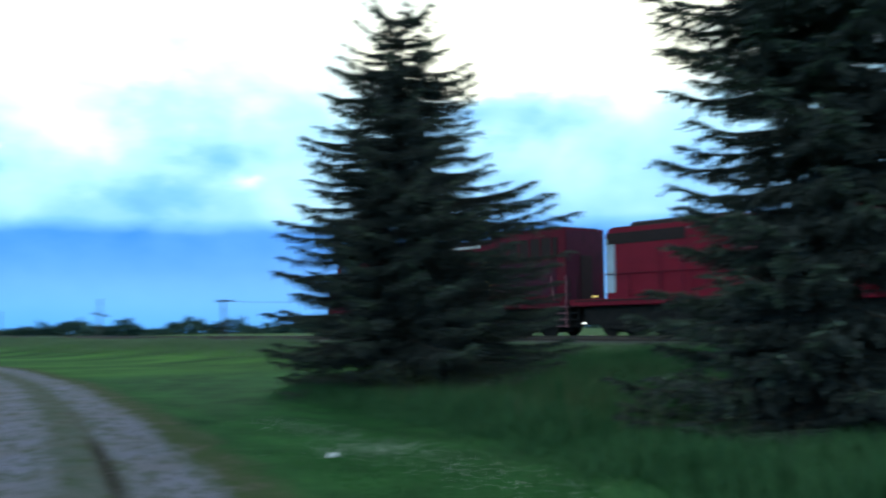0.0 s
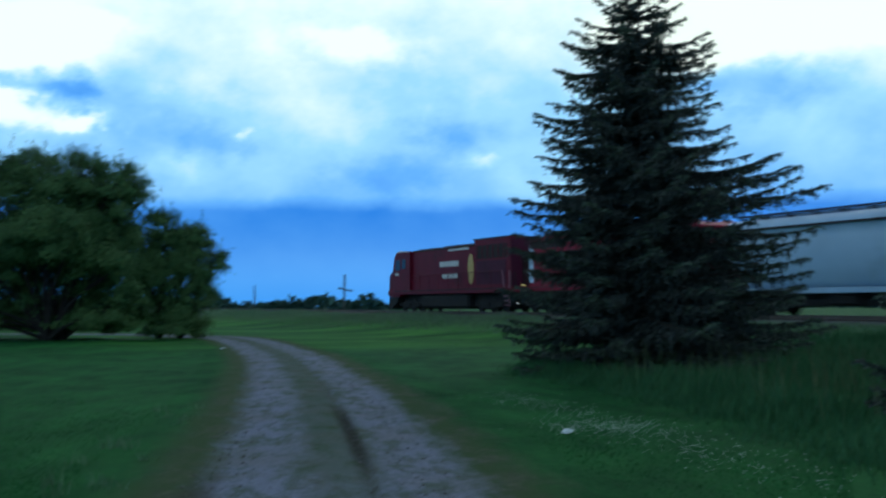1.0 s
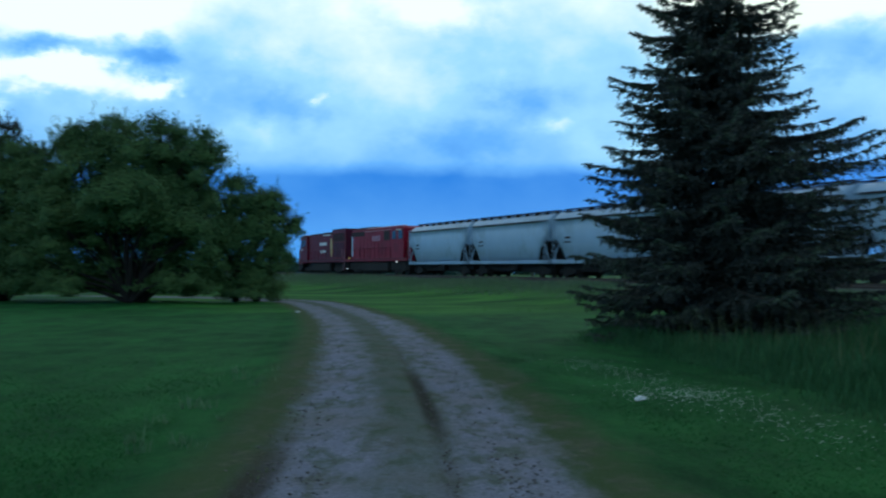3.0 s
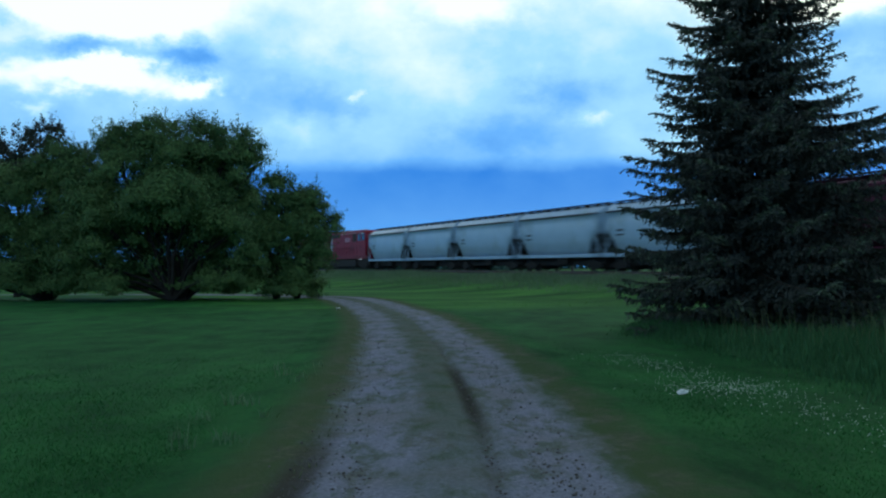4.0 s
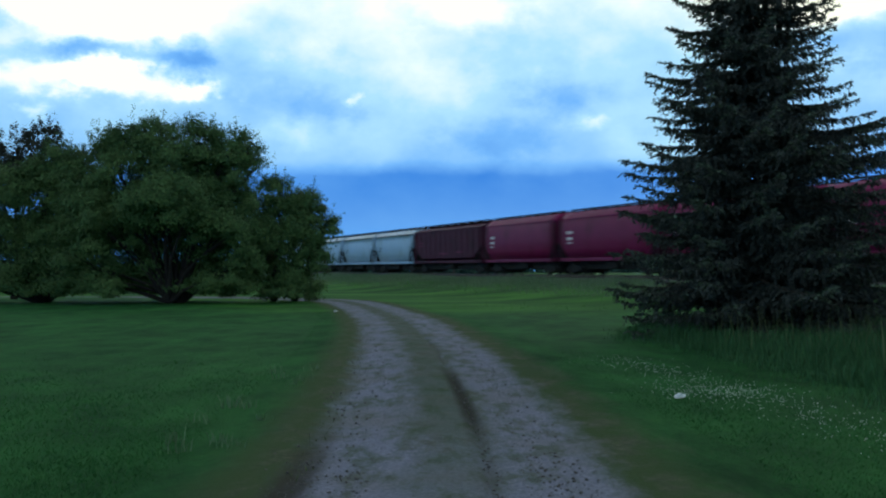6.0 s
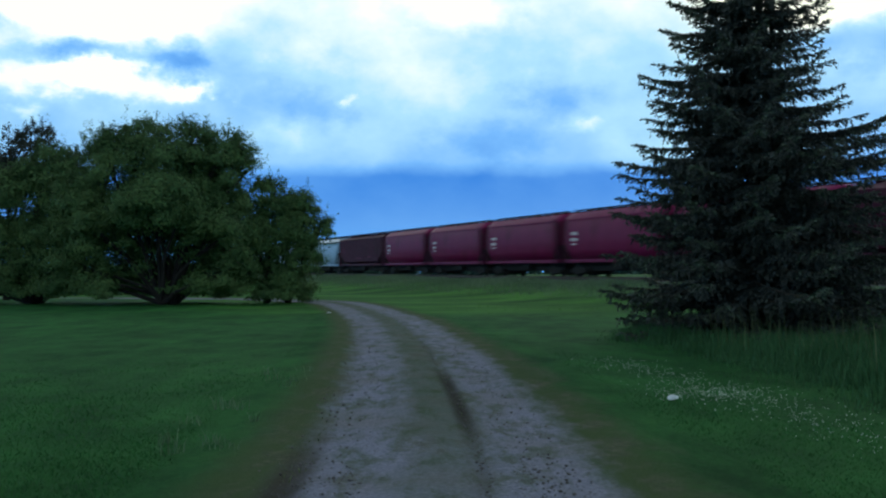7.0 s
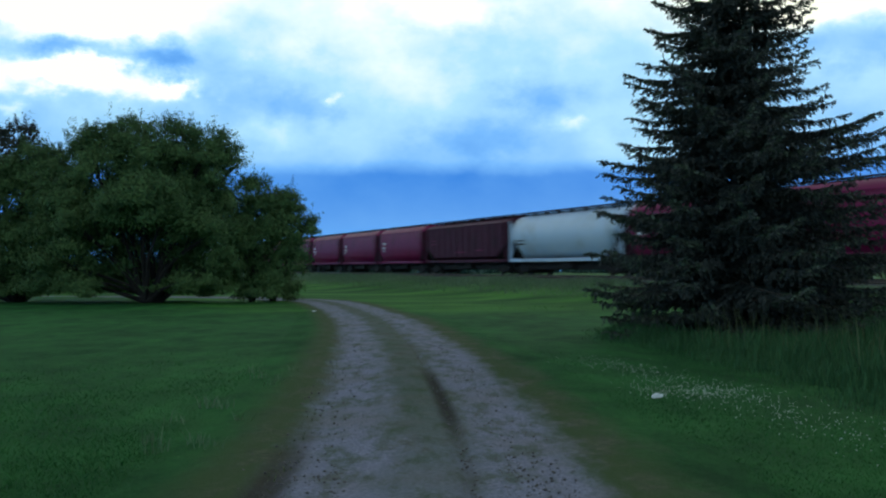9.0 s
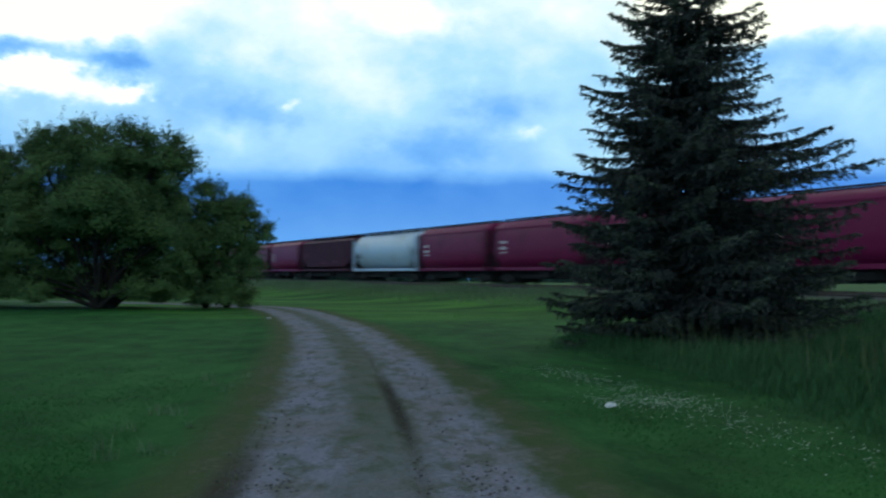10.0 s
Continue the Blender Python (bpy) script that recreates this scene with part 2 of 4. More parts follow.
M = {
    "lawn": make_lawn(), "drive": make_gravel(),
    "blade": leafy("grass_blade", (0.022, 0.092, 0.025), (0.046, 0.175, 0.044), 0.6, 0.15),
    "meadow": leafy("meadow_blade", (0.045, 0.15, 0.022), (0.075, 0.21, 0.035), 0.1, 0.15),
    "bank": leafy("bank_grass_blade", (0.10, 0.18, 0.085), (0.20, 0.26, 0.165), 0.05, 0.2),
    "tall": leafy("tall_grass_blade", (0.032, 0.094, 0.038), (0.068, 0.168, 0.066), 0.7, 0.35),
    "dry": leafy("dry_grass_blade", (0.07, 0.105, 0.045), (0.13, 0.155, 0.08), 0.4, 0.3),
    "clover": material("clover_flower", (0.55, 0.58, 0.5), (0.75, 0.76, 0.72), 9, 0.8, bump=0.0),
    "litter": material("white_paper", (0.7, 0.72, 0.74), (0.82, 0.83, 0.84), 20, 0.7, bump=0.1),
    "needle": leafy("spruce_needle", (0.042, 0.052, 0.047), (0.092, 0.104, 0.095), 0.9, 0.3, 0.7),
    "needle_tip": leafy("spruce_young_needle", (0.064, 0.094, 0.066), (0.12, 0.16, 0.115), 0.9, 0.3, 0.7),
    "bark": material("bark", (0.035, 0.028, 0.022), (0.10, 0.082, 0.065), 4, 0.95, bump=0.6, fine=30),
    # bark again, darkened: the shade inside the crowns is put into its colour
    "shade_bark": material("crown_shaded_bark", (0.012, 0.011, 0.010), (0.035, 0.031, 0.027), 4, 0.95, bump=0.6, fine=30),
    "leaf": leafy("maple_leaf", (0.034, 0.080, 0.030), (0.112, 0.185, 0.062), 0.55, 0.3),
    "leaf_dark": leafy("dull_purple_leaf", (0.02, 0.03, 0.022), (0.045, 0.05, 0.04), 0.4, 0.5),
    # the bluish haze of distance is mixed into this leaf colour
    "far": leafy("hazed_far_foliage", (0.034, 0.072, 0.062), (0.062, 0.115, 0.092), 0.02, 0.4),
    "ballast": material("ballast", (0.05, 0.05, 0.05), (0.16, 0.15, 0.145), 6, 0.95, bump=0.8, fine=25),
    "steel": material("rail_steel", (0.08, 0.06, 0.05), (0.16, 0.13, 0.11), 2, 0.6, 0.4, 0.05),
    "tie": material("creosoted_timber", (0.025, 0.02, 0.017), (0.07, 0.06, 0.05), 3, 0.9, bump=0.4),
    "black": material("black_running_gear", (0.006, 0.006, 0.007), (0.018, 0.017, 0.017), 3, 0.8, bump=0.2, grime=(0.026, 0.021, 0.018)),
    "wheel": material("wheel_steel", (0.010, 0.009, 0.008), (0.026, 0.023, 0.02), 5, 0.8, 0.0, 0.05),
    "red": material("locomotive_red_paint", (0.105, 0.005, 0.018), (0.155, 0.008, 0.026), 0.8, 0.5, bump=0.04, grime=(0.06, 0.006, 0.014), spec=0.12),
    "red2": material("faded_red_paint", (0.20, 0.007, 0.026), (0.27, 0.011, 0.034), 0.8, 0.5, bump=0.04, grime=(0.14, 0.008, 0.022), spec=0.14),
    "hopper_red": material("hopper_red_paint", (0.158, 0.010, 0.060), (0.215, 0.016, 0.083), 0.6, 0.46, bump=0.04, grime=(0.12, 0.010, 0.042), spec=0.12),
    "maroon": material("weathered_maroon_paint", (0.052, 0.008, 0.026), (0.080, 0.012, 0.037), 0.8, 0.6, bump=0.06, grime=(0.03, 0.009, 0.015), spec=0.15),
    "grey": material("light_grey_paint", (0.29, 0.41, 0.56), (0.39, 0.53, 0.69), 0.5, 0.36, bump=0.03, grime=(0.22, 0.31, 0.40)),
    "pale": material("pale_blue_grey_paint", (0.45, 0.59, 0.76), (0.57, 0.70, 0.86), 0.5, 0.36, bump=0.03, grime=(0.36, 0.43, 0.50)),
    # sky reflection on the red roof bevel as a colour; also pale lettering, step rails
    "roof_pink": material("pink_roof_sheen_and_faded_paint", (0.30, 0.12, 0.15), (0.42, 0.20, 0.24), 2, 0.4, bump=0.02),
    "white": material("white_paint", (0.66, 0.66, 0.66), (0.8, 0.8, 0.79), 2, 0.5, bump=0.02),
    "gold": material("gold_crest_paint", (0.45, 0.30, 0.08), (0.6, 0.42, 0.14), 6, 0.5, bump=0.02),
    "glass": material("dark_cab_glass", (0.010, 0.011, 0.013), (0.016, 0.018, 0.02), 2, 0.25, bump=0.0, gloss_var=0.03),
    "grille": material("dark_grille", (0.014, 0.010, 0.011), (0.04, 0.02, 0.021), 8, 0.7, 0.2, 0.3),
    "pole": material("grey_weathered_pole", (0.05, 0.047, 0.043), (0.11, 0.105, 0.095), 2, 0.95, bump=0.3),
    "wire": material("wire", (0.03, 0.03, 0.03), (0.06, 0.06, 0.06), 2, 0.6, 0.5, 0.0),
    "lamp_white": lamp_material("lit_white_lamp", (1.0, 0.97, 0.9), 1.6),
    "lamp_yellow": lamp_material("lit_yellow_lamp", (1.0, 0.72, 0.2), 0.6),
}

# ---- mesh helpers ----


def part(name, bm, mat, parent=None, label="", loc=None):
    me = bpy.data.meshes.new(name)
    bm.to_mesh(me)
    bm.free()
    me.materials.append(M[mat])
    return attach(name, me, parent, label, loc)


def attach(name, me, parent=None, label="", loc=None):
    ob = new(name, me)
    if parent:
        ob.parent = parent
    if loc:
        ob.location = loc
    if label:
        ob["label"] = label
    return ob


def box(bm, x0, x1, y0, y1, z0, z1, bevel=0.0):
    r = bmesh.ops.create_cube(bm, size=1.0)
    bmesh.ops.scale(bm, vec=(x1 - x0, y1 - y0, z1 - z0), verts=r["verts"])
    bmesh.ops.translate(bm, vec=((x0 + x1) / 2, (y0 + y1) / 2, (z0 + z1) / 2), verts=r["verts"])
    if bevel:
        edges = list({e for v in r["verts"] for e in v.link_edges})
        bmesh.ops.bevel(bm, geom=edges, offset=bevel, segments=1, affect="EDGES")
    return bm


def tube(bm, points, r0, r1=None, sides=6):
    """A tapered tube along points."""
    r1 = r0 if r1 is None else r1
    rings = []
    pts = [Vector(p) for p in points]
    for i, p in enumerate(pts):
        d = (pts[min(i + 1, len(pts) - 1)] - pts[max(i - 1, 0)]).normalized()
        a = d.orthogonal().normalized()
        b = d.cross(a)
        r = r0 + (r1 - r0) * i / max(1, len(pts) - 1)
        rings.append([bm.verts.new(p + (a * math.cos(t) + b * math.sin(t)) * r) for t in (2 * math.pi * j / sides for j in range(sides))])
    for a, b in zip(rings, rings[1:]):
        for j in range(sides):
            bm.faces.new((a[j], a[(j + 1) % sides], b[(j + 1) % sides], b[j]))
    bm.faces.new(rings[0][::-1])
    bm.faces.new(rings[-1])
    return bm


def loft(bm, rings):
    """Closes rings of equal count into one skin with end caps."""
    vs = [[bm.verts.new(p) for p in ring] for ring in rings]
    n = len(vs[0])
    for a, b in zip(vs, vs[1:]):
        for j in range(n):
            bm.faces.new((a[j], a[(j + 1) % n], b[(j + 1) % n], b[j]))
    bm.faces.new(vs[0][::-1])
    bm.faces.new(vs[-1])
    return bm


def prism(bm, outline, y0, y1):
    """An outline in x, z pushed from y0 to y1."""
    a = [bm.verts.new((x, y0, z)) for x, z in outline]
    b = [bm.verts.new((x, y1, z)) for x, z in outline]
    n = len(a)
    for j in range(n):
        bm.faces.new((a[j], a[(j + 1) % n], b[(j + 1) % n], b[j]))
    bm.faces.new(a[::-1])
    bm.faces.new(b)
    bmesh.ops.recalc_face_normals(bm, faces=bm.faces[:])
    return bm


def scatter_mesh(name, verts, faces, mat):
    """A mesh from arrays: verts (n, 3), faces (m, 3)."""
    me = bpy.data.meshes.new(name)
    me.vertices.add(len(verts))
    me.vertices.foreach_set("co", np.asarray(verts, np.float32).ravel())
    me.loops.add(len(faces) * 3)
    me.loops.foreach_set("vertex_index", np.asarray(faces, np.int32).ravel())
    me.polygons.add(len(faces))
    me.polygons.foreach_set("loop_start", np.arange(0, len(faces) * 3, 3, dtype=np.int32))
    me.update(calc_edges=True)
    me.materials.append(M[mat])
    return me

# ---- ground, drive, railway bed ----
RNG = np.random.default_rng(7)


def across(x, y):
    return x * N.x + y * N.y


def smooth(a, b, v):
    t = np.clip((v - a) / (b - a), 0, 1)
    return t * t * (3 - 2 * t)


def ground_z(x, y):
    """The lie of the land: flat lawn, then the low railway bank."""
    p = across(x, y)
    s = np.clip(x * U.x + y * U.y, -120, 600)
    bank = (0.66 + GRADE * s) * smooth(22.5, 33.7, p) * (1 - smooth(39.6, 48.0, p))
    return bank + 0.025 * np.sin(x * 0.55 + 1.3) * np.sin(y * 0.41) * (1 - smooth(60, 200, np.hypot(x, y)))


def make_ground():
    far = [70, 85, 105, 135, 180, 250, 360, 550, 900, 1500, 2600]
    ps = [-v for v in far[::-1]] + list(np.arange(-60, 60.1, 1.2)) + far
    ss = [-v for v in far[::-1]] + list(np.arange(-60, 60.1, 1.5)) + far
    verts = [(p * N.x + s * U.x, p * N.y + s * U.y) for s in ss for p in ps]
    xy = np.array(verts)
    z = ground_z(xy[:, 0], xy[:, 1])
    w = len(ps)
    faces = [(i * w + j, i * w + j + 1, (i + 1) * w + j + 1, (i + 1) * w + j) for i in range(len(ss) - 1) for j in range(w - 1)]
    me = bpy.data.meshes.new("ground")
    me.from_pydata([(*a, b) for a, b in zip(verts, z)], [], [f[::-1] for f in faces])
    me.polygons.foreach_set("use_smooth", [True] * len(me.polygons))
    me.materials.append(M["lawn"])
    tagged(new("ground", me), "mown green lawn running into a rough meadow", "lawn", kind="structure")


DRIVE = [(-9, 0.05), (4, 0.06), (9, 0.10), (12, 0.04), (16, -0.15), (23.5, -0.58), (30, -1.1), (36, -1.75), (44, -2.9), (52, -4.2), (58, -5.9)]
BEND = [(-8.8, 64), (-13, 69), (-19, 72.5), (-28, 74.5), (-40, 75.5), (-60, 76)]


def drive_line():
    pts = []
    ys, xs = zip(*DRIVE)
    for y in np.arange(-9, 58, 1.0):
        i = max(j for j in range(len(ys)) if ys[j] <= y)
        i = min(i, len(ys) - 2)
        t = (y - ys[i]) / (ys[i + 1] - ys[i])
        pts.append((xs[i] + (xs[i + 1] - xs[i]) * t, y))
    pts += [(xs[-1], ys[-1])] + BEND
    pts = np.array(pts)
    for _ in range(6):
        pts[1:-1] = (pts[:-2] + 2 * pts[1:-1] + pts[2:]) / 4
    return pts


LINE = drive_line()


def make_drive():
    d = np.gradient(LINE, axis=0)
    d /= np.linalg.norm(d, axis=1)[:, None]
    side = np.stack([d[:, 1], -d[:, 0]], 1)
    along = np.concatenate([[0], np.cumsum(np.linalg.norm(np.diff(LINE, axis=0), axis=1))])
    us = [-2.7, -1.9, -1.45, -1.2, -0.95, -0.7, -0.35, 0, 0.2, 0.27, 0.36, 0.7, 0.95, 1.2, 1.5, 1.9, 2.7]
    dip = [0.0, 0.004, -0.004, -0.035, -0.02, -0.01, 0.015, 0.025, 0.005, -0.035, 0.0, -0.012, -0.016, 0.0, 0.006, 0.004, 0.0]
    bm = bmesh.new()
    layer = bm.loops.layers.uv.new("UVMap")
    rows, vals = [], {}
    for c, n, a in zip(LINE, side, along):
        row = []
        for u, h in zip(us, dip):
            x, y = c + n * u
            near = 1.0 if 12 < a < 45 else 0.4
            v = bm.verts.new((x, y, float(ground_z(x, y)) + (-0.01 if abs(u) > 2.3 else 0.012 + (h + 0.03) * near)))
            vals[v] = (u, a)
            row.append(v)
        rows.append(row)
    for r, s in zip(rows, rows[1:]):
        for i in range(len(us) - 1):
            f = bm.faces.new((r[i], r[i + 1], s[i + 1], s[i]))
            f.smooth = True
            for loop in f.loops:
                loop[layer].uv = vals[loop.vert]
    bmesh.ops.recalc_face_normals(bm, faces=bm.faces[:])
    tagged(part("driveway", bm, "drive"), "curving grey gravel drive with worn ruts and grassy crown", "driveway", kind="structure")
    # loose stones lying on the wheel tracks
    verts, faces = [], []
    octa = np.array([(1, 0, 0), (0, 1, 0), (-1, 0, 0), (0, -1, 0), (0, 0, 0.7), (0, 0, -0.7)], float)
    tri = np.array([(0, 1, 4), (1, 2, 4), (2, 3, 4), (3, 0, 4), (1, 0, 5), (2, 1, 5), (3, 2, 5), (0, 3, 5)])
    for i in range(3400):
        y = 5 + 20 * RNG.random() ** 1.8 if i < 2600 else 6.0 + 2.8 * RNG.random()
        j = int(np.argmin(abs(LINE[:60, 1] - y)))
        u = RNG.normal(0, 0.75)
        if abs(u) > 1.6:
            continue
        x = LINE[j, 0] + u
        r = 0.006 + (0.014 if i < 2600 else 0.011) * RNG.random() ** 3
        q = octa * r * RNG.uniform(0.7, 1.4, (6, 3))
        faces.append(tri + 6 * len(verts))
        verts.append(q + (x, y, float(ground_z(x, y)) + 0.035))
    me = scatter_mesh("loose_gravel", np.concatenate(verts), np.concatenate(faces), "ballast")
    tagged(new("loose_gravel", me), "scattered small grey stones lying on the drive", "gravel", kind="stuff")


def blades(name, xy, h, width, lean, mat, label, category="grass", bend=0.35):
    """Curved grass blades standing at xy."""
    n = len(xy)
    z = ground_z(xy[:, 0], xy[:, 1])
    a = RNG.uniform(0, 2 * math.pi, n)
    b = RNG.uniform(0, 2 * math.pi, n)
    side = np.stack([np.cos(a), np.sin(a), np.zeros(n)], 1) * (width * RNG.uniform(0.6, 1.3, n))[:, None] / 2
    out = np.stack([np.cos(b), np.sin(b), np.zeros(n)], 1) * (h * lean * RNG.uniform(0.2, 1.4, n))[:, None]
    base = np.stack([xy[:, 0], xy[:, 1], z - 0.01], 1)
    up = np.array([0, 0, 1.0])
    mid = base + out * bend + up * (h * 0.6)[:, None]
    tip = base + out + up * h[:, None]
    v = np.stack([base - side, base + side, mid + side * 0.75, mid - side * 0.75, tip], 1).reshape(-1, 3)
    i = np.arange(n)[:, None] * 5
    f = np.concatenate([i + (0, 1, 2), i + (0, 2, 3), i + (3, 2, 4)], 1).reshape(-1, 3)
    return tagged(new(name, scatter_mesh(name, v, f, mat)), label, category, kind="stuff")


def drive_distance(xy):
    y = np.clip(xy[:, 1], -9, 57)
    cx = np.interp(y, LINE[:67, 1], LINE[:67, 0])
    return np.abs(xy[:, 0] - cx)


def tall_edge(y):
    """The x at which the unmown grass begins."""
    return np.interp(y, [5, 12.1, 16.6, 18.8, 22.5, 24.4, 28, 34], [5.2, 5.1, 5.4, 5.1, 4.7, 4.2, 5.0, 9.0])


def make_grass():
    # lawn blades, thicker near the camera
    n = 360000
    r = 5.0 + 18.0 * RNG.random(n) ** 1.3
    a = np.radians(RNG.uniform(-44, 27, n))
    xy = np.stack([r * np.sin(-a) * -1, r * np.cos(a)], 1)
    d = drive_distance(xy)
    keep = (d > 1.55 + 0.9 * RNG.random(n) ** 2) & (xy[:, 0] < tall_edge(xy[:, 1])) & (r < 23 - 16 * RNG.random(n) ** 0.7)
    xy = xy[keep]
    h = RNG.uniform(0.015, 0.045, len(xy)) * (1 + 0.3 * np.sin(xy[:, 0] * 1.7) * np.sin(xy[:, 1] * 0.9))
    blades("lawn_grass", xy, h, 0.004 + 0.0004 * np.hypot(*xy.T), 1.0, "blade", "short mown green grass of the lawn")
    # sparse tufts on the crown of the drive and along its edges
    n = 9000
    y = 6 + 30 * RNG.random(n) ** 1.3
    cx = np.interp(y, LINE[:67, 1], LINE[:67, 0])
    u = np.where(RNG.random(n) < 0.45, RNG.normal(0, 0.16, n), RNG.choice([-1, 1], n) * RNG.normal(1.55, 0.25, n))
    keep = (np.abs(u) > 0.5) | (y > 9)
    xy = np.stack([cx + u, y], 1)[keep]
    blades("drive_grass", xy, RNG.uniform(0.02, 0.06, len(xy)), np.full(len(xy), 0.013), 0.8, "dry", "thin dry grass on the crown and verges of the drive")
    # a line of matted grass across the near wheel track
    n = 700
    xy = np.stack([RNG.uniform(-1.7, 0.3, n), 12.1 + RNG.normal(0, 0.07, n)], 1)
    blades("drive_grass", xy, RNG.uniform(0.01, 0.035, n), np.full(n, 0.014), 1.0, "bank", "matted strip of grass growing across the drive")
    # a few taller weeds standing out of the lawn
    spots = np.stack([RNG.uniform(-2.7, -1.9, 14), RNG.uniform(9, 17, 14)], 1)
    xy = np.concatenate([s + RNG.normal(0, 0.06, (14, 2)) for s in spots])
    blades("lawn_weeds", xy, RNG.uniform(0.10, 0.2, len(xy)), np.full(len(xy), 0.012), 0.5, "bank", "pale weeds standing out of the mown lawn", "weeds")
    # unmown grass round the spruces
    n = 120000
    y = RNG.uniform(7, 34, n)
    x = tall_edge(y) + RNG.random(n) ** 1.25 * 14 + RNG.normal(0, 0.25, n)
    xy = np.stack([x, y], 1)
    clump = np.clip(0.5 + 0.35 * np.sin(x * 1.9 + 2 * np.sin(y * 1.3)) * np.sin(y * 1.6 + 1.0) + 0.35 * np.sin(x * 0.8 + 1.4 * np.sin(y * 0.45)) * np.sin(y * 0.62 + 0.4), 0.05, 1)
    keep = (RNG.random(n) < 0.35 + 0.65 * clump) & (across(x, y) < 31)
    xy, clump = xy[keep], clump[keep]
    h = RNG.uniform(0.16, 0.5, len(xy)) * (0.35 + 1.0 * clump) * smooth(-0.3, 1.2, xy[:, 0] - tall_edge(xy[:, 1]))
    h *= 0.45 + 0.55 * smooth(2.0, 4.5, np.hypot(xy[:, 0] - 10.4, xy[:, 1] - 12.4))
    blades("tall_grass", xy, h + 0.08, np.full(len(xy), 0.016), 0.45, "tall", "unmown knee-high green grass round the spruce trees")
    # seed stalks
    n = 900
    y = RNG.uniform(12, 27, n)
    xy = np.stack([tall_edge(y) + 0.8 + 9 * RNG.random(n), y], 1)
    blades("grass_stalks", xy, RNG.uniform(0.6, 1.0, n), np.full(n, 0.014), 0.3, "dry", "pale seed stalks over the unmown grass")
    # rough grass along the railway bank
    n = 90000
    s = -30 + 330 * RNG.random(n) ** 1.2
    p = 25.8 + 8.3 * RNG.random(n) ** 0.7
    xy = np.stack([p * N.x + s * U.x, p * N.y + s * U.y], 1)
    wave = 0.75 + 0.3 * np.sin(s * 0.35 + 2 * np.sin(s * 0.11)) + 0.15 * np.sin(s * 1.3)
    h = RNG.uniform(0.25, 0.55, n) * wave * smooth(24, 31, p) * np.clip(1.12 - 0.0025 * s, 0.4, 1.1) * np.interp(s, [25, 100], [0.35, 1.0])
    blades("bank_grass", xy, h + 0.06, np.full(n, 0.03), 0.4, "bank", "rough tall seeding grass along the railway bank")
    # meadow tufts
    n = 14000
    s, p = RNG.uniform(0, 240, n), RNG.uniform(6, 30, n) + RNG.normal(0, 1.5, n)
    xy = np.stack([p * N.x + s * U.x, p * N.y + s * U.y], 1)
    keep = (xy[:, 1] > 38 + RNG.normal(0, 3, n)) & ((drive_distance(xy) > 3) | (xy[:, 1] > 82))
    xy = xy[keep]
    h = RNG.uniform(0.03, 0.08, len(xy)) * (0.8 + 0.4 * np.sin(xy[:, 1] * 0.3 + xy[:, 0] * 0.1))
    blades("meadow_grass", xy, h, np.full(len(xy), 0.025), 1.0, "meadow", "loose green meadow grass beyond the lawn")
    # white clover in bloom
    n = 1100
    t = RNG.random(n)
    cx = np.interp(t, [0, 0.35, 0.6, 1], [3.05, 3.45, 3.75, 4.15])
    cy = np.interp(t, [0, 0.35, 0.6, 1], [18.2, 14.6, 12.6, 8.6])
    xy = np.stack([cx + RNG.normal(0, 0.33, n), cy + RNG.normal(0, 0.55, n)], 1)
    core = RNG.random(n) < 0.3
    xy[core] = np.stack([3.45 + RNG.normal(0, 0.4, core.sum()), 13.3 + RNG.normal(0, 0.35, core.sum())], 1)
    octa = np.array([(1, 0, 0), (0, 1, 0), (-1, 0, 0), (0, -1, 0), (0, 0, 1), (0, 0, -1)], float)
    tri = np.array([(0, 1, 4), (1, 2, 4), (2, 3, 4), (3, 0, 4), (1, 0, 5), (2, 1, 5), (3, 2, 5), (0, 3, 5)])
    rad = RNG.uniform(0.0035, 0.008, n)
    z = ground_z(xy[:, 0], xy[:, 1]) + RNG.uniform(0.05, 0.09, n)
    v = (octa[None] * rad[:, None, None] + np.stack([xy[:, 0], xy[:, 1], z], 1)[:, None]).reshape(-1, 3)
    f = (tri[None] + 6 * np.arange(n)[:, None, None]).reshape(-1, 3)
    tagged(new("white_clover", scatter_mesh("white_clover", v, f, "clover")), "white clover flowers in a patch of the lawn", "flowers", kind="stuff")


def make_litter(name, x, y, size, label):
    """A crumpled scrap lying in the grass."""
    bm = bmesh.new()
    bmesh.ops.create_icosphere(bm, subdivisions=2, radius=size)
    for v in bm.verts:
        k = 1 + 0.9 * noise.noise(v.co * (2.6 / size) + Vector((x, y, 0)))
        v.co = Vector((v.co.x * 1.5 * k, v.co.y * k, v.co.z * 0.5 * k * k))
    ob = part(name, bm, "litter", None, label, (x, y, float(ground_z(x, y)) + 0.03 + size * 0.4))
    tagged(ob, label, "litter")


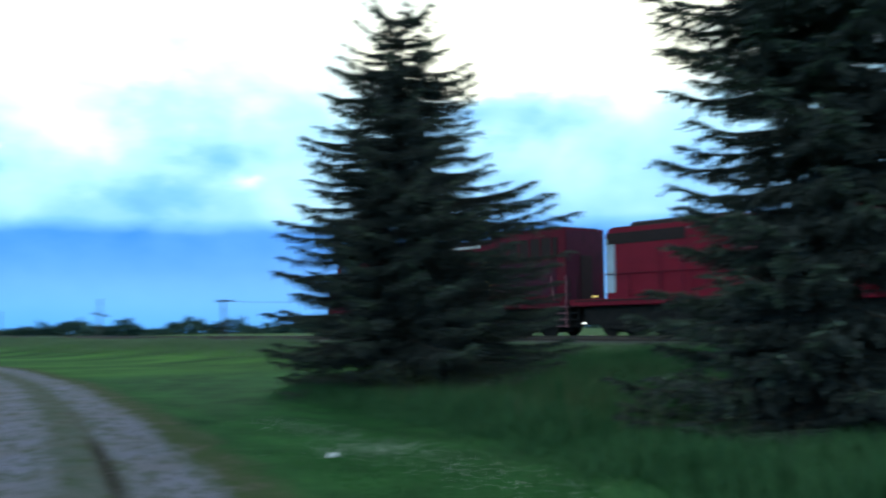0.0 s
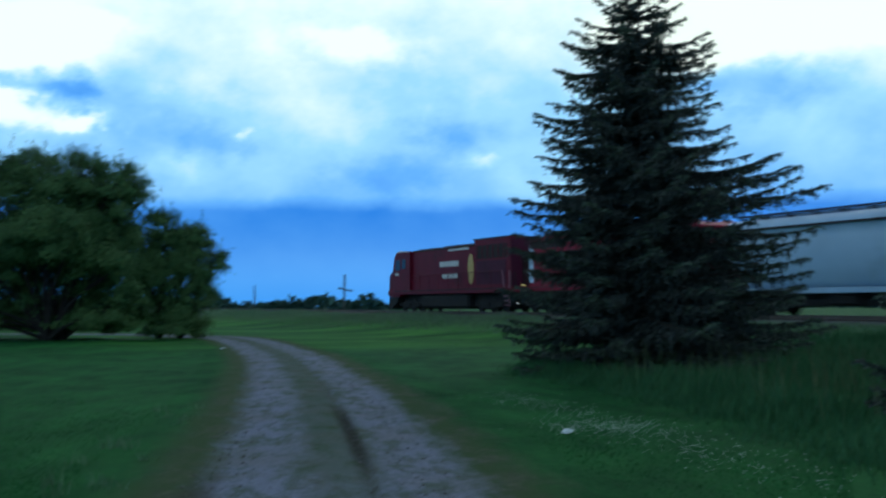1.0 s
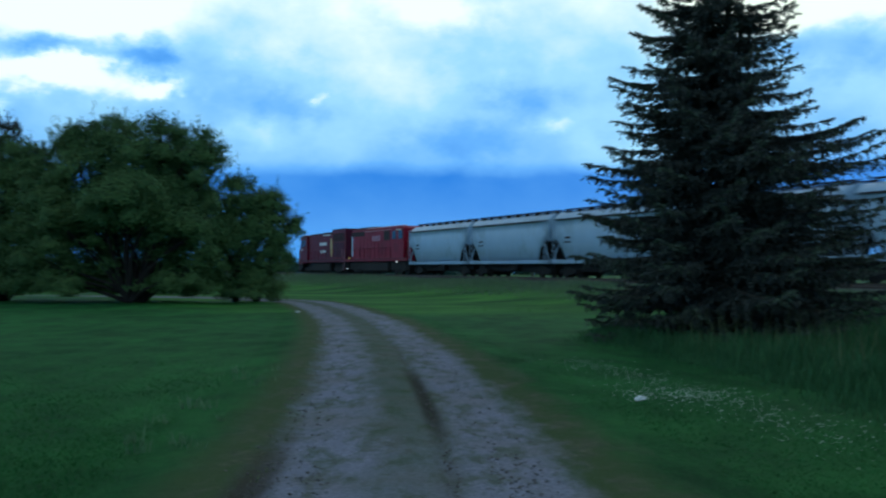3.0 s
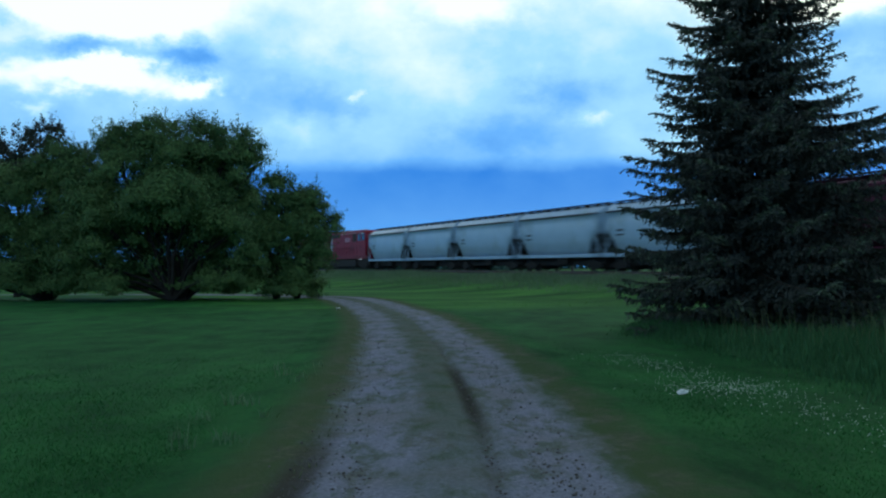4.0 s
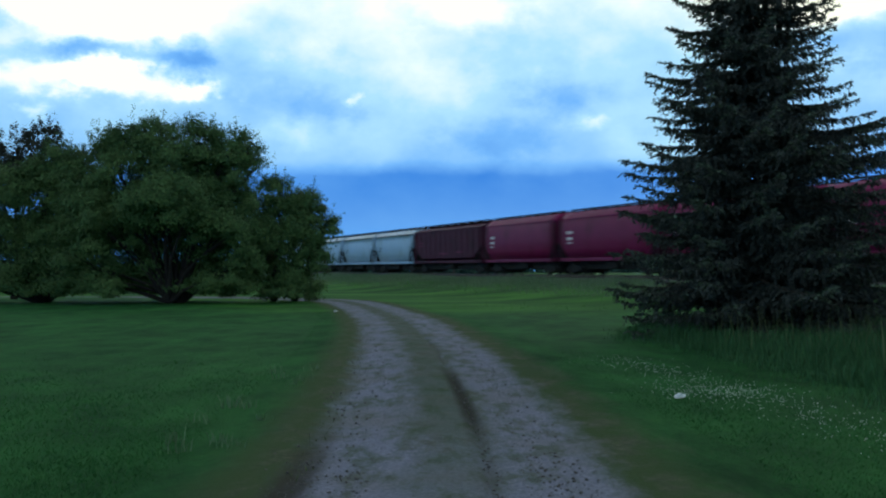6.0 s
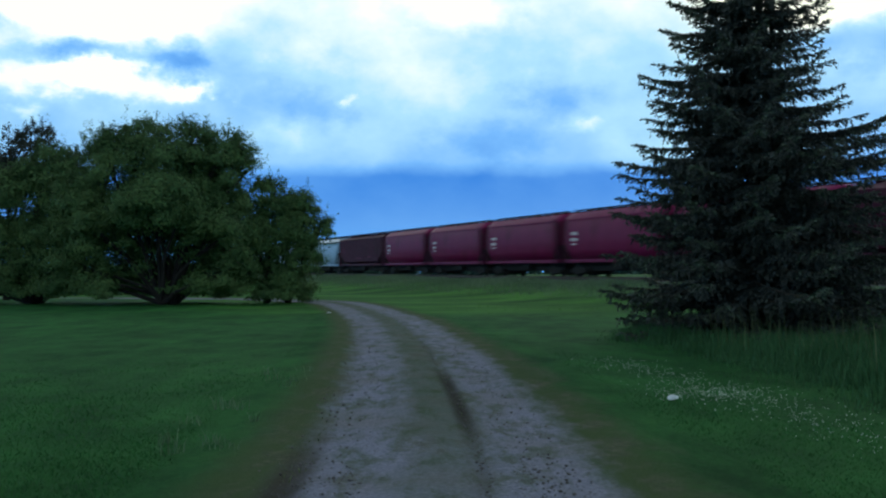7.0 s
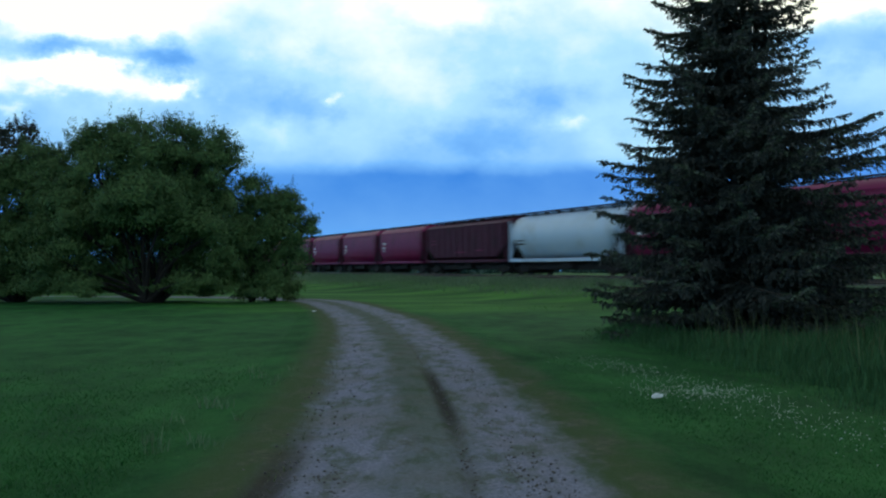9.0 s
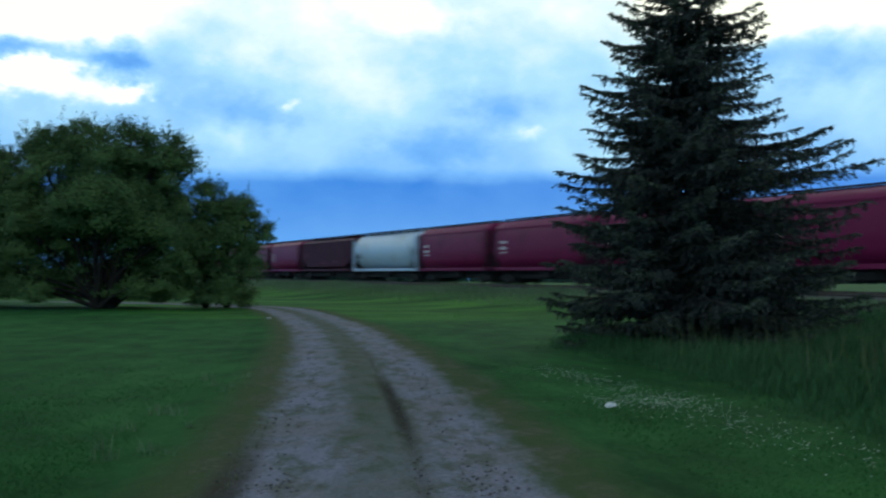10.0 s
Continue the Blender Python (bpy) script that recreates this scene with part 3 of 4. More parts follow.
def make_railway():
    s0, s1 = -120, 600
    rot = 90 + math.degrees(ALPHA)

    def bed(name, outline, mat, label, kind="structure"):
        bm = bmesh.new()
        loft(bm, [[(s, y, z) for y, z in outline] for s in np.linspace(s0, s1, 60)])
        bmesh.ops.recalc_face_normals(bm, faces=bm.faces[:])
        ob = part(name, bm, mat)
        ob.matrix_world = pose(TRACK_P * N.x, TRACK_P * N.y, RAIL_Z - 1.3, 0, -math.degrees(GRADE), rot)
        return tagged(ob, label, name.replace("_", " "), kind=kind)

    bed("ballast_bed", [(-2.9, 0.7), (-1.7, 1.1), (1.7, 1.1), (2.9, 0.7)], "ballast", "grey crushed-stone ballast under the railway track")
    track = tagged(new("railway_track"), "single railway track of steel rails on dark ties", "railway track", kind="structure")
    track.matrix_world = pose(TRACK_P * N.x, TRACK_P * N.y, RAIL_Z - 1.3, 0, -math.degrees(GRADE), rot)
    for y in (-0.75, 0.75):
        bm = bmesh.new()
        ring = [(-0.07, 1.145), (0.07, 1.145), (0.07, 1.16), (0.015, 1.175), (0.015, 1.25), (0.036, 1.262), (0.036, 1.3), (-0.036, 1.3), (-0.036, 1.262), (-0.015, 1.25), (-0.015, 1.175), (-0.07, 1.16)]
        loft(bm, [[(s, y + a, z) for a, z in ring] for s in (s0, 0, 300, s1)])
        bmesh.ops.recalc_face_normals(bm, faces=bm.faces[:])
        part("rail", bm, "steel", track)
    n = 520
    s = -60 + np.arange(n) * 0.55
    c = np.array([(x, y, z) for x in (-0.12, 0.12) for y in (-1.3, 1.3) for z in (1.0, 1.145)])
    v = (c[None] + np.stack([s, np.zeros(n), np.zeros(n)], 1)[:, None]).reshape(-1, 3)
    q = np.array([(0, 1, 3), (0, 3, 2), (4, 6, 7), (4, 7, 5), (0, 4, 5), (0, 5, 1), (2, 3, 7), (2, 7, 6), (1, 5, 7), (1, 7, 3)])
    f = (q[None] + 8 * np.arange(n)[:, None, None]).reshape(-1, 3)
    ties = attach("ties", scatter_mesh("ties", v, f, "tie"), track)
    ties["kind"] = "stuff"


# ---- trees ----


def spruce(name, x, y, height, profile, tiers, label, seed, droop=0.35, bare=0.0, rising=(), whorl=(12, 8), spread_out=1.08, blunt=0.0):
    """Trunk, whorled limbs and needle sprays. profile: height, reach towards -x, reach towards +x."""
    rng = np.random.default_rng(seed)
    root = tagged(new(name), label, "tree")
    root.location = (x, y, float(ground_z(x, y)) - 0.03)
    bm = bmesh.new()
    tube(bm, [(0, 0, 0), (0.03, 0, height * 0.3), (0, 0.02, height * 0.7), (0, 0, height)], height * 0.021, 0.012, 8)
    part("trunk", bm, "bark", root)
    V, VT = [], []
    hs, west, east = zip(*profile)

    def spray(p, d, length, tip, coarse=False):
        """A twig set round with needle tufts: short flaring blades on all sides."""
        d = d / np.linalg.norm(d)
        k = max(5, int(length / (0.03 if coarse else 0.021)))
        t = np.linspace(0.02, 1, k)
        sag = np.array([0, 0, -0.22 * length])
        c = p + d * (t * length)[:, None] + sag * (t ** 2)[:, None]
        w = (0.07 * (1 - 0.55 * t) + 0.03) * rng.uniform(0.7, 1.25, k) * (1.35 if coarse else 1.0)
        r = rng.normal(0, 1, (k, 3))
        r -= d * (r @ d)[:, None]
        r /= np.linalg.norm(r, axis=1)[:, None]
        o = r * (0.8, 0.8, 0.65) + d * 0.75
        q = np.cross(o, d)
        q /= np.linalg.norm(q, axis=1)[:, None] + 1e-6
        h = 0.028 if coarse else 0.018
        a = c - q * h - d * 0.025
        b = c + q * h + d * 0.025
        e = c + o * w[:, None]
        (VT if tip else V).append(np.stack([a, b, e], 1).reshape(-1, 3))

    for ti in range(tiers):
        f = ti / (tiers - 1)
        z = 0.25 + (height - 0.5) * f ** 1.1
        count = int(round(whorl[0] + (whorl[1] - whorl[0]) * f))
        phase = rng.uniform(0, 6.28)
        tier_len = rng.uniform(0.80, 1.03)
        for j in range(count):
            a = phase + j * 2 * math.pi / count + rng.normal(0, 0.16)
            if bare and rng.random() < bare:
                continue
            zz = z + rng.normal(0, 0.09)
            w, e = float(np.interp(zz, hs, west)), float(np.interp(zz, hs, east))
            k = 0.5 + 0.5 * math.cos(a)
            reach = max(0.25, (w + (e - w) * k * k * (3 - 2 * k)) * tier_len * rng.uniform(0.84, 1.05) * spread_out)
            out = np.array([math.cos(a), math.sin(a), 0])
            rise = float(np.interp(f, [0, 0.35, 0.75, 0.93, 1], [-0.08, -0.04, 0.03, 0.16, 0.7]))
            for z0, z1, gain in rising:
                if z0 < zz < z1 and math.cos(a) > 0.88:
                    rise += gain
            m = max(4, int(reach / 0.2))
            t = np.linspace(0, 1, m + 1)
            dz = reach * (rise * t - droop * 0.42 * t ** 1.3 + droop * 0.40 * t ** 3.5)
            pts = out * (t * reach)[:, None] + np.stack([0 * t, 0 * t, zz + dz], 1)
            side = np.array([-out[1], out[0], 0])
            pts += side * (np.sin(t * 3 + a) * 0.05 * reach)[:, None]
            pts[:, 2] = np.maximum(pts[:, 2], 0.10)
            limb = bmesh.new()
            tube(limb, [tuple(v) for v in pts], 0.012 + 0.011 * reach, 0.006, 4)
            part("limb", limb, "bark", root)
            full = rng.uniform(0.8, 1.2)
            for i in range(1, m + 1):
                if t[i] < 0.08:
                    continue
                p0 = pts[i]
                ax = pts[i] - pts[i - 1]
                ax = ax / np.linalg.norm(ax)
                spread = (0.10 + 0.40 * (1 - t[i]) ** 0.75) * (0.5 + 0.24 * reach) * full + blunt
                inner = t[i] < 0.5
                for sgn in (-1, 1):
                    for _ in range(3 if t[i] < 0.7 else 2):
                        d = ax * rng.uniform(0.6, 1.0) + side * sgn * rng.uniform(0.4, 1.0) + np.array([0, 0, rng.normal(-0.12, 0.16)])
                        spray(p0 + ax * rng.uniform(-0.1, 0.1), d, spread * rng.uniform(0.7, 1.25), t[i] > 0.6 and rng.random() < 0.45, inner)
                # a fringe of hanging twigs
                if f < 0.88:
                    for _ in range(3 if t[i] < 0.85 else 1):
                        d = ax * 0.3 + side * rng.normal(0, 0.45) + np.array([0, 0, -1.0])
                        spray(p0 + side * rng.normal(0, 0.14) + ax * rng.uniform(-0.1, 0.1), d, min(0.36, 0.10 + 0.085 * reach) * rng.uniform(0.5, 1.3) * (1.15 - 0.75 * t[i]), False, inner)
            spray(pts[-2], pts[-1] - pts[-2] + np.array([0, 0, 0.04]), 0.3, True)
    spray(np.array([0, 0, height - 0.5]), np.array([0, 0, 1.0]), 0.5, False)
    for lump, mat, nm in ((V, "needle", "needles"), (VT, "needle_tip", "young_needles")):
        v = np.concatenate(lump)
        ob = attach(nm, scatter_mesh(nm, v, np.arange(len(v)).reshape(-1, 3), mat), root)
        ob["kind"] = "stuff"
    return root


def broadleaf(name, x, y, lobes, stems, leaves, label, seed, mat="leaf", size=0.09, ragged=0.35, low=0.25):
    """Several stems, limbs to every lobe and a crown of single leaves gathered in lobes. lobes: x, y, z, rx, rz about the base."""
    rng = np.random.default_rng(seed)
    root = tagged(new(name), label, "tree")
    root.location = (x, y, float(ground_z(x, y)) - 0.03)
    feet = [(rng.normal(0, 0.3), rng.normal(0, 0.3)) for _ in range(stems)]
    for i, (lx, ly, lz, rx, rz) in enumerate(lobes):
        fx, fy = feet[i % stems]
        top = Vector((lx, ly, lz))
        mid = Vector((fx * 1.3 + lx * 0.35, fy * 1.3 + ly * 0.35, lz * 0.5))
        bm = bmesh.new()
        tube(bm, [(fx, fy, 0), mid * 0.6 + Vector((fx, fy, 0)) * 0.2, mid, (mid + top) / 2 + Vector((0, 0, 0.15)), top], 0.15, 0.03, 6)
        stem = part("stem", bm, "shade_bark", root)
        for j in range(5):
            a = rng.uniform(0, 6.28)
            e = top + Vector((math.cos(a) * rx * 0.8, math.sin(a) * rx * 0.8, rng.uniform(-0.2, 0.8) * rz))
            bm = bmesh.new()
            tube(bm, [(mid + top) / 2, (top + e) / 2 + Vector((0, 0, 0.1)), e], 0.035, 0.01, 4)
            part("branch", bm, "shade_bark", stem)
    vol = np.array([rx * rx * rz for *_, rx, rz in lobes]) ** 0.75
    V = []
    for (lx, ly, lz, rx, rz), share in zip(lobes, vol / vol.sum()):
        n = int(leaves * share)
        sub = max(9, int(n / 250))
        u = rng.normal(0, 1, (sub, 3))
        u /= np.linalg.norm(u, axis=1)[:, None]
        u[:, 2] = np.where((u[:, 2] < -0.5) & (lz > 2.0), -u[:, 2], u[:, 2])
        sub_low = rng.uniform(low, low + 0.75, sub)
        rad = rng.uniform(0.12, 1.0 + ragged * 0.8, sub) ** 0.55
        c = u * rad[:, None] * (rx, rx, rz) + (lx, ly, lz)
        which = rng.integers(0, sub, n)
        # each tuft is a drooping spray of leaves
        out = u[which]
        t = rng.random(n)
        p = c[which] + rng.normal(0, 1, (n, 3)) * (0.34, 0.34, 0.19) * (0.6 + 0.25 * rx) * rng.uniform(0.55, 1.25, sub)[which][:, None] + out * (t * 0.35)[:, None]
        p[:, 2] = np.maximum(p[:, 2] - 0.5 * ((p[:, :2] - c[which][:, :2]) ** 2).sum(1).clip(0, 1), sub_low[which] + 0.35 * rng.random(n))
        # leaves face outwards and up from their tuft
        face = (p - c[which]) * 1.6 + (p - (lx, ly, lz)) * (0.6 / rx) + (0, 0, 0.35) + rng.normal(0, 0.45, (n, 3))
        face /= np.linalg.norm(face, axis=1)[:, None]
        a = np.cross(face, rng.normal(0, 1, (n, 3)))
        a /= np.linalg.norm(a, axis=1)[:, None]
        b = np.cross(face, a)
        s = (size * rng.uniform(0.6, 1.3, n))[:, None]
        V.append(np.stack([p - a * s, p + b * s * 0.42, p + a * s, p - b * s * 0.42], 1).reshape(-1, 3))
    # leafy shoots that stand out of the crown
    for lx, ly, lz, rx, rz in lobes:
        if lz < 2.0:
            continue
        for _ in range(int(16 + 14 * rx)):
            d = rng.normal(0, 1, 3)
            d /= np.linalg.norm(d)
            d[2] = abs(d[2])
            foot = np.array([lx, ly, lz]) + d * (rx, rx, rz) * rng.uniform(0.85, 1.05)
            way = d * 0.8 + (0, 0, 0.6) + rng.normal(0, 0.3, 3)
            m = 30
            t = rng.random(m)
            p = foot + way * (t * rng.uniform(0.2, 0.6))[:, None] + rng.normal(0, 0.07, (m, 3))
            a = rng.normal(0, 1, (m, 3))
            a /= np.linalg.norm(a, axis=1)[:, None]
            g = np.cross(a, rng.normal(0, 1, (m, 3)))
            g /= np.linalg.norm(g, axis=1)[:, None]
            s = (size * rng.uniform(0.5, 0.9, m))[:, None]
            V.append(np.stack([p - a * s, p + g * s * 0.42, p + a * s, p - g * s * 0.42], 1).reshape(-1, 3))
    v = np.concatenate(V)
    i = np.arange(len(v) // 4)[:, None] * 4
    f = np.concatenate([i + (0, 1, 2), i + (0, 2, 3)], 1).reshape(-1, 3)
    ob = attach("crown", scatter_mesh("crown", v, f, mat), root)
    ob["kind"] = "stuff"
    return root


def make_trees():
    spruce("spruce_tree", 7.5, 25.0, 9.4, [(0, 2.9, 3.6), (0.7, 3.2, 4.0), (1.8, 3.4, 4.2), (2.9, 3.35, 4.1), (3.7, 3.5, 4.1), (4.2, 3.35, 4.15), (5.0, 2.8, 3.5), (5.6, 2.75, 2.3), (6.2, 3.1, 2.3),
            (6.7, 2.5, 2.1), (7.2, 2.05, 2.0), (7.7, 2.1, 2.1), (8.3, 1.6, 1.3), (8.8, 1.35, 1.0), (9.15, 1.05, 0.85), (9.4, 0.7, 0.6)],
           25, "dark green spruce with whorled limbs standing in long grass", 3, rising=[(3.9, 4.9, 0.2)])
    spruce("spruce_tree", 10.45, 12.75, 13.5, [(0, 2.9, 2.8), (0.6, 3.1, 2.9), (2.1, 3.0, 2.9), (2.7, 2.4, 2.7), (3.3, 2.65, 2.7), (3.7, 2.65, 2.7), (4.2, 2.75, 2.7), (5.0, 2.7, 2.8), (7, 2.75, 2.8), (10, 2.0, 2.0), (13.5, 0.3, 0.3)],
           27, "tall dark spruce with heavy clumped limbs in unmown grass", 11, 0.5, 0.10, whorl=(14, 9), spread_out=1.04, blunt=0.13)
    broadleaf("maple_tree", -14.0, 55.0, [(0, 0, 6.9, 2.2, 1.9), (-2.8, 0.4, 6.6, 1.9, 1.8), (2.3, 0, 6.6, 1.6, 1.5), (-4.2, -0.4, 4.2, 1.5, 1.9), (2.9, 0.2, 4.1, 1.5, 1.8),
               (0.3, -1.5, 5.2, 2.2, 1.4), (-3.0, -1.5, 3.6, 1.3, 1.4), (-4.3, -1.0, 1.9, 1.5, 1.2), (2.9, -1.4, 3.3, 1.2, 1.5), (3.4, -0.4, 1.9, 1.3, 1.2), (0.0, 2.4, 3.6, 2.8, 2.4), (0.1, 2.3, 1.5, 2.8, 1.4), (-2.4, 1.2, 1.6, 1.3, 1.3), (2.4, 1.2, 1.6, 1.3, 1.3), (-0.5, -2.0, 4.6, 1.9, 0.9), (1.2, -1.9, 4.5, 1.4, 0.9), (3.9, 0.6, 5.2, 0.9, 1.2),
               (1.3, 0, 8.5, 1.2, 0.9), (-0.9, 0.3, 8.6, 1.1, 0.9), (3.7, 0.2, 7.8, 0.9, 0.7), (-3.5, 0, 8.2, 1.0, 0.8), (3.0, 0, 8.2, 0.9, 0.7), (-2.2, 0, 8.5, 0.9, 0.8), (4.1, 0, 6.9, 0.6, 0.5),
               (-3.2, -1.5, 1.2, 1.2, 0.8), (2.7, -1.5, 1.3, 1.1, 0.7), (-5.3, -0.4, 1.3, 1.1, 0.8), (-4.8, 0.3, 5.9, 1.0, 1.2), (-1.8, 1.6, 5.2, 2.0, 1.8), (1.4, 1.6, 5.2, 1.8, 1.7)],
              5, 215000, "broad bushy green maple with many stems at the lawn's edge", 5, size=0.085)
    broadleaf("maple_tree", -8.3, 56.5, [(-0.3, 0, 4.8, 1.1, 1.3), (0.8, 0, 4.0, 1.0, 1.5), (-0.9, 0, 3.2, 1.2, 1.6), (0.6, 0, 1.9, 1.1, 1.2), (-0.6, 0, 1.6, 1.1, 1.1), (2.1, 0.3, 4.0, 0.45, 0.5), (-0.5, 0, 6.0, 0.6, 0.6), (1.1, 0, 5.3, 0.5, 0.6),
               (1.3, 0, 2.8, 0.8, 1.0), (-1.6, 0, 2.6, 0.9, 1.0), (0.8, -0.4, 0.8, 0.9, 0.6), (-0.3, -0.5, 0.7, 0.9, 0.5)],
              3, 55000, "small leafy green maple with low branches beside the drive's bend", 6, size=0.085, low=0.03)
    broadleaf("maple_tree", -21.8, 58.5, [(0, 0, 6.0, 2.0, 1.9), (2.0, 0, 6.6, 1.3, 1.4), (-2.6, 0.3, 5.4, 2.0, 2.0), (1.6, -0.5, 3.6, 1.8, 1.8), (-1.6, -0.5, 3.0, 2.0, 1.6), (0, -0.5, 1.5, 2.2, 1.1), (3.4, -0.3, 1.8, 1.6, 1.1), (-4.5, 0, 3.4, 2.1, 2.2), (-3.5, -0.4, 1.5, 2.0, 1.0),
               (3.0, 0, 4.0, 1.5, 1.7), (0.5, 0, 7.8, 1.0, 0.8), (1.8, -0.8, 1.2, 1.6, 0.6), (-1.8, -0.8, 1.2, 1.6, 0.6), (-5.0, -0.4, 1.2, 1.6, 0.7), (0.6, 1.4, 3.4, 2.6, 2.2), (4.4, 0.6, 2.6, 1.4, 1.6)],
              4, 115000, "bushy green maple in a row behind the lawn", 8)
    broadleaf("plum_tree", -26.5, 66.0, [(0, 0, 8.8, 2.0, 1.7), (1.6, 0, 9.6, 1.3, 1.3), (-2.0, 0, 8.2, 2.0, 2.0), (1.0, 0, 6.8, 2.2, 2.2), (3.4, 0, 8.0, 1.2, 1.3)],
              3, 10000, "thin dark purplish-leaved tree rising behind the maples", 9, "leaf_dark", 0.12, 0.6)


def make_far_woods():
    """A low belt of woods on the horizon with a few taller crowns."""
    rng = np.random.default_rng(21)
    V = []
    for az in np.arange(-48, 48, 0.16):
        dist = 640 + 60 * math.sin(az * 0.7)
        top = 5.5 + 2.2 * math.sin(az * 0.9 + 1) + 1.6 * math.sin(az * 2.3) + rng.normal(0, 0.7)
        if rng.random() < 0.09:
            top += rng.uniform(1.5, 4)
        c = np.array([-dist * math.sin(radians(az)), dist * math.cos(radians(az)), 0])
        n = 46
        w = rng.normal(0, 1, (n, 3)) * (1.3, 1.3, 0)
        p = c + w + np.stack([0 * w[:, 0], 0 * w[:, 0], rng.random(n) ** 0.8 * max(2.5, top)], 1)
        a = rng.normal(0, 1, (n, 3)) * rng.uniform(0.5, 1.1, (n, 1))
        b = rng.normal(0, 1, (n, 3)) * rng.uniform(0.5, 1.1, (n, 1))
        V.append(np.stack([p - a, p + b, p + a, p - b], 1).reshape(-1, 3))
    v = np.concatenate(V)
    i = np.arange(len(v) // 4)[:, None] * 4
    f = np.concatenate([i + (0, 1, 2), i + (0, 2, 3)], 1).reshape(-1, 3)
    tagged(new("far_woods", scatter_mesh("far_woods", v, f, "far")), "dark belt of woods along the horizon", "woods", kind="stuff")


def telegraph_pole(az, height, arm_z, arm, lean, tilt):
    """An old leaning railway telegraph pole with one cross-arm."""
    dist = 45.5 / math.sin(ALPHA - radians(az))
    x, y = -dist * math.sin(radians(az)), dist * math.cos(radians(az))
    root = tagged(new("telegraph_pole"), "old grey wooden telegraph pole with a crooked cross-arm beyond the track", "utility pole", "telegraph poles along the track")
    root.matrix_world = pose(x, y, float(ground_z(x, y)) - 0.05, 0, lean, math.degrees(ALPHA) + 25)
    bm = bmesh.new()
    tube(bm, [(0, 0, 0), (0.02, 0, height * 0.5), (0, 0, height)], 0.14, 0.10, 7)
    part("post", bm, "pole", root)
    top = root.matrix_world.translation + Vector((0, 0, arm_z))
    if not arm:
        return top
    bm = box(bmesh.new(), -arm / 2, arm / 2, -0.06, 0.06, -0.07, 0.07, 0.01)
    a = part("crossarm", bm, "tie", root)
    a.matrix_local = pose(0, -0.17, arm_z, 0, tilt, 0)
    for u in (-0.42, -0.25, 0.25, 0.42):
        bm = bmesh.new()
        tube(bm, [(u * arm, -0.0, 0.07), (u * arm, 0, 0.2)], 0.035, 0.02, 6)
        part("insulator", bm, "glass", a)
    return top


def make_poles():
    tops = [telegraph_pole(-18.5, 4.6, 3.8, 2.4, 0, 1), telegraph_pole(-6.9, 4.35, 4.2, 2.4, 0, -2),
            telegraph_pole(-0.6, 5.3, 3.5, 2.5, 2, 6), telegraph_pole(4.13, 4.7, 4.4, 0, -1, 0)]
    bm = bmesh.new()
    a, b = tops[0], tops[1]
    tube(bm, [a.lerp(b, t) + Vector((0, 0, -1.2 * t * (1 - t))) for t in (0, 0.2, 0.4, 0.6, 0.8, 1)], 0.02, 0.02, 4)
    tagged(part("telegraph_wire", bm, "wire"), "slack dark wire strung between two telegraph poles", "wire")

# ---- the train; x forward, z up from the rail head ----
SHARED = {}


def shared(key, build, mat):
    if key not in SHARED:
        bm = build(bmesh.new())
        bmesh.ops.recalc_face_normals(bm, faces=bm.faces[:])
        me = bpy.data.meshes.new(key)
        bm.to_mesh(me)
        bm.free()
        me.materials.append(M[mat])
        SHARED[key] = me
    return SHARED[key]


def disc(bm, r, y0, y1, sides=20):
    loft(bm, [[(r * math.cos(t), y, r * math.sin(t)) for t in (2 * math.pi * j / sides for j in range(sides))] for y in (y0, y1)])
    return bm


def wheel_shape(bm, r):
    for a, b, q in ((0.68, 0.70, r + 0.025), (0.70, 0.82, r), (0.82, 0.86, 0.12)):
        disc(bm, q, a, b)
        disc(bm, q, -b, -a)
    disc(bm, 0.08, -1.0, 1.0, 10)
    return bm


def bogie(parent, x, axles, r):
    def build(bm):
        half = axles[-1] + 0.35
        for y in (-1.02, 1.02):
            prism(bm, [(-half, r + 0.12), (-half, r - 0.1), (-half + 0.5, r - 0.12), (-0.45, 0.24), (0.45, 0.24), (half - 0.5, r - 0.12), (half, r - 0.1), (half, r + 0.12), (0.5, r + 0.3), (-0.5, r + 0.3)], y - 0.09, y + 0.09)
            for a in axles:
                for s in (-1, 1):
                    box(bm, s * a - 0.16, s * a + 0.16, y - 0.15, y + 0.15, r - 0.15, r + 0.15, 0.03)
        box(bm, -0.3, 0.3, -1.1, 1.1, 0.4, 0.8, 0.04)
        # filler block added to shut out sky between the side frames
        box(bm, -half + 0.1, half - 0.1, -0.6, 0.6, 0.16, 0.8, 0.04)
        return bm
    b = attach("bogie", shared(f"bogie_{len(axles)}_{axles[-1]}", build, "black"), parent, "", (x, 0, 0))
    for a in axles:
        for s in ((-1, 1) if a else (1,)):
            attach("wheelset", shared(f"wheelset_{r}", lambda bm: wheel_shape(bm, r), "wheel"), b, "", (s * a, 0, r))


def coupler(parent, x, way):
    me = shared(f"coupler{way}", lambda bm: box(box(bm, min(0, way * 0.55), max(0, way * 0.55), -0.12, 0.12, 0.72, 0.98, 0.03), min(way * 0.4, way * 0.62), max(way * 0.4, way * 0.62), -0.2, 0.14, 0.68, 1.02, 0.04), "black")
    attach("coupler", me, parent, "", (x, 0, 0))


def rods(bm, pairs, r=0.022):
    for a, b in pairs:
        tube(bm, [a, b], r, r, 5)
    return bm


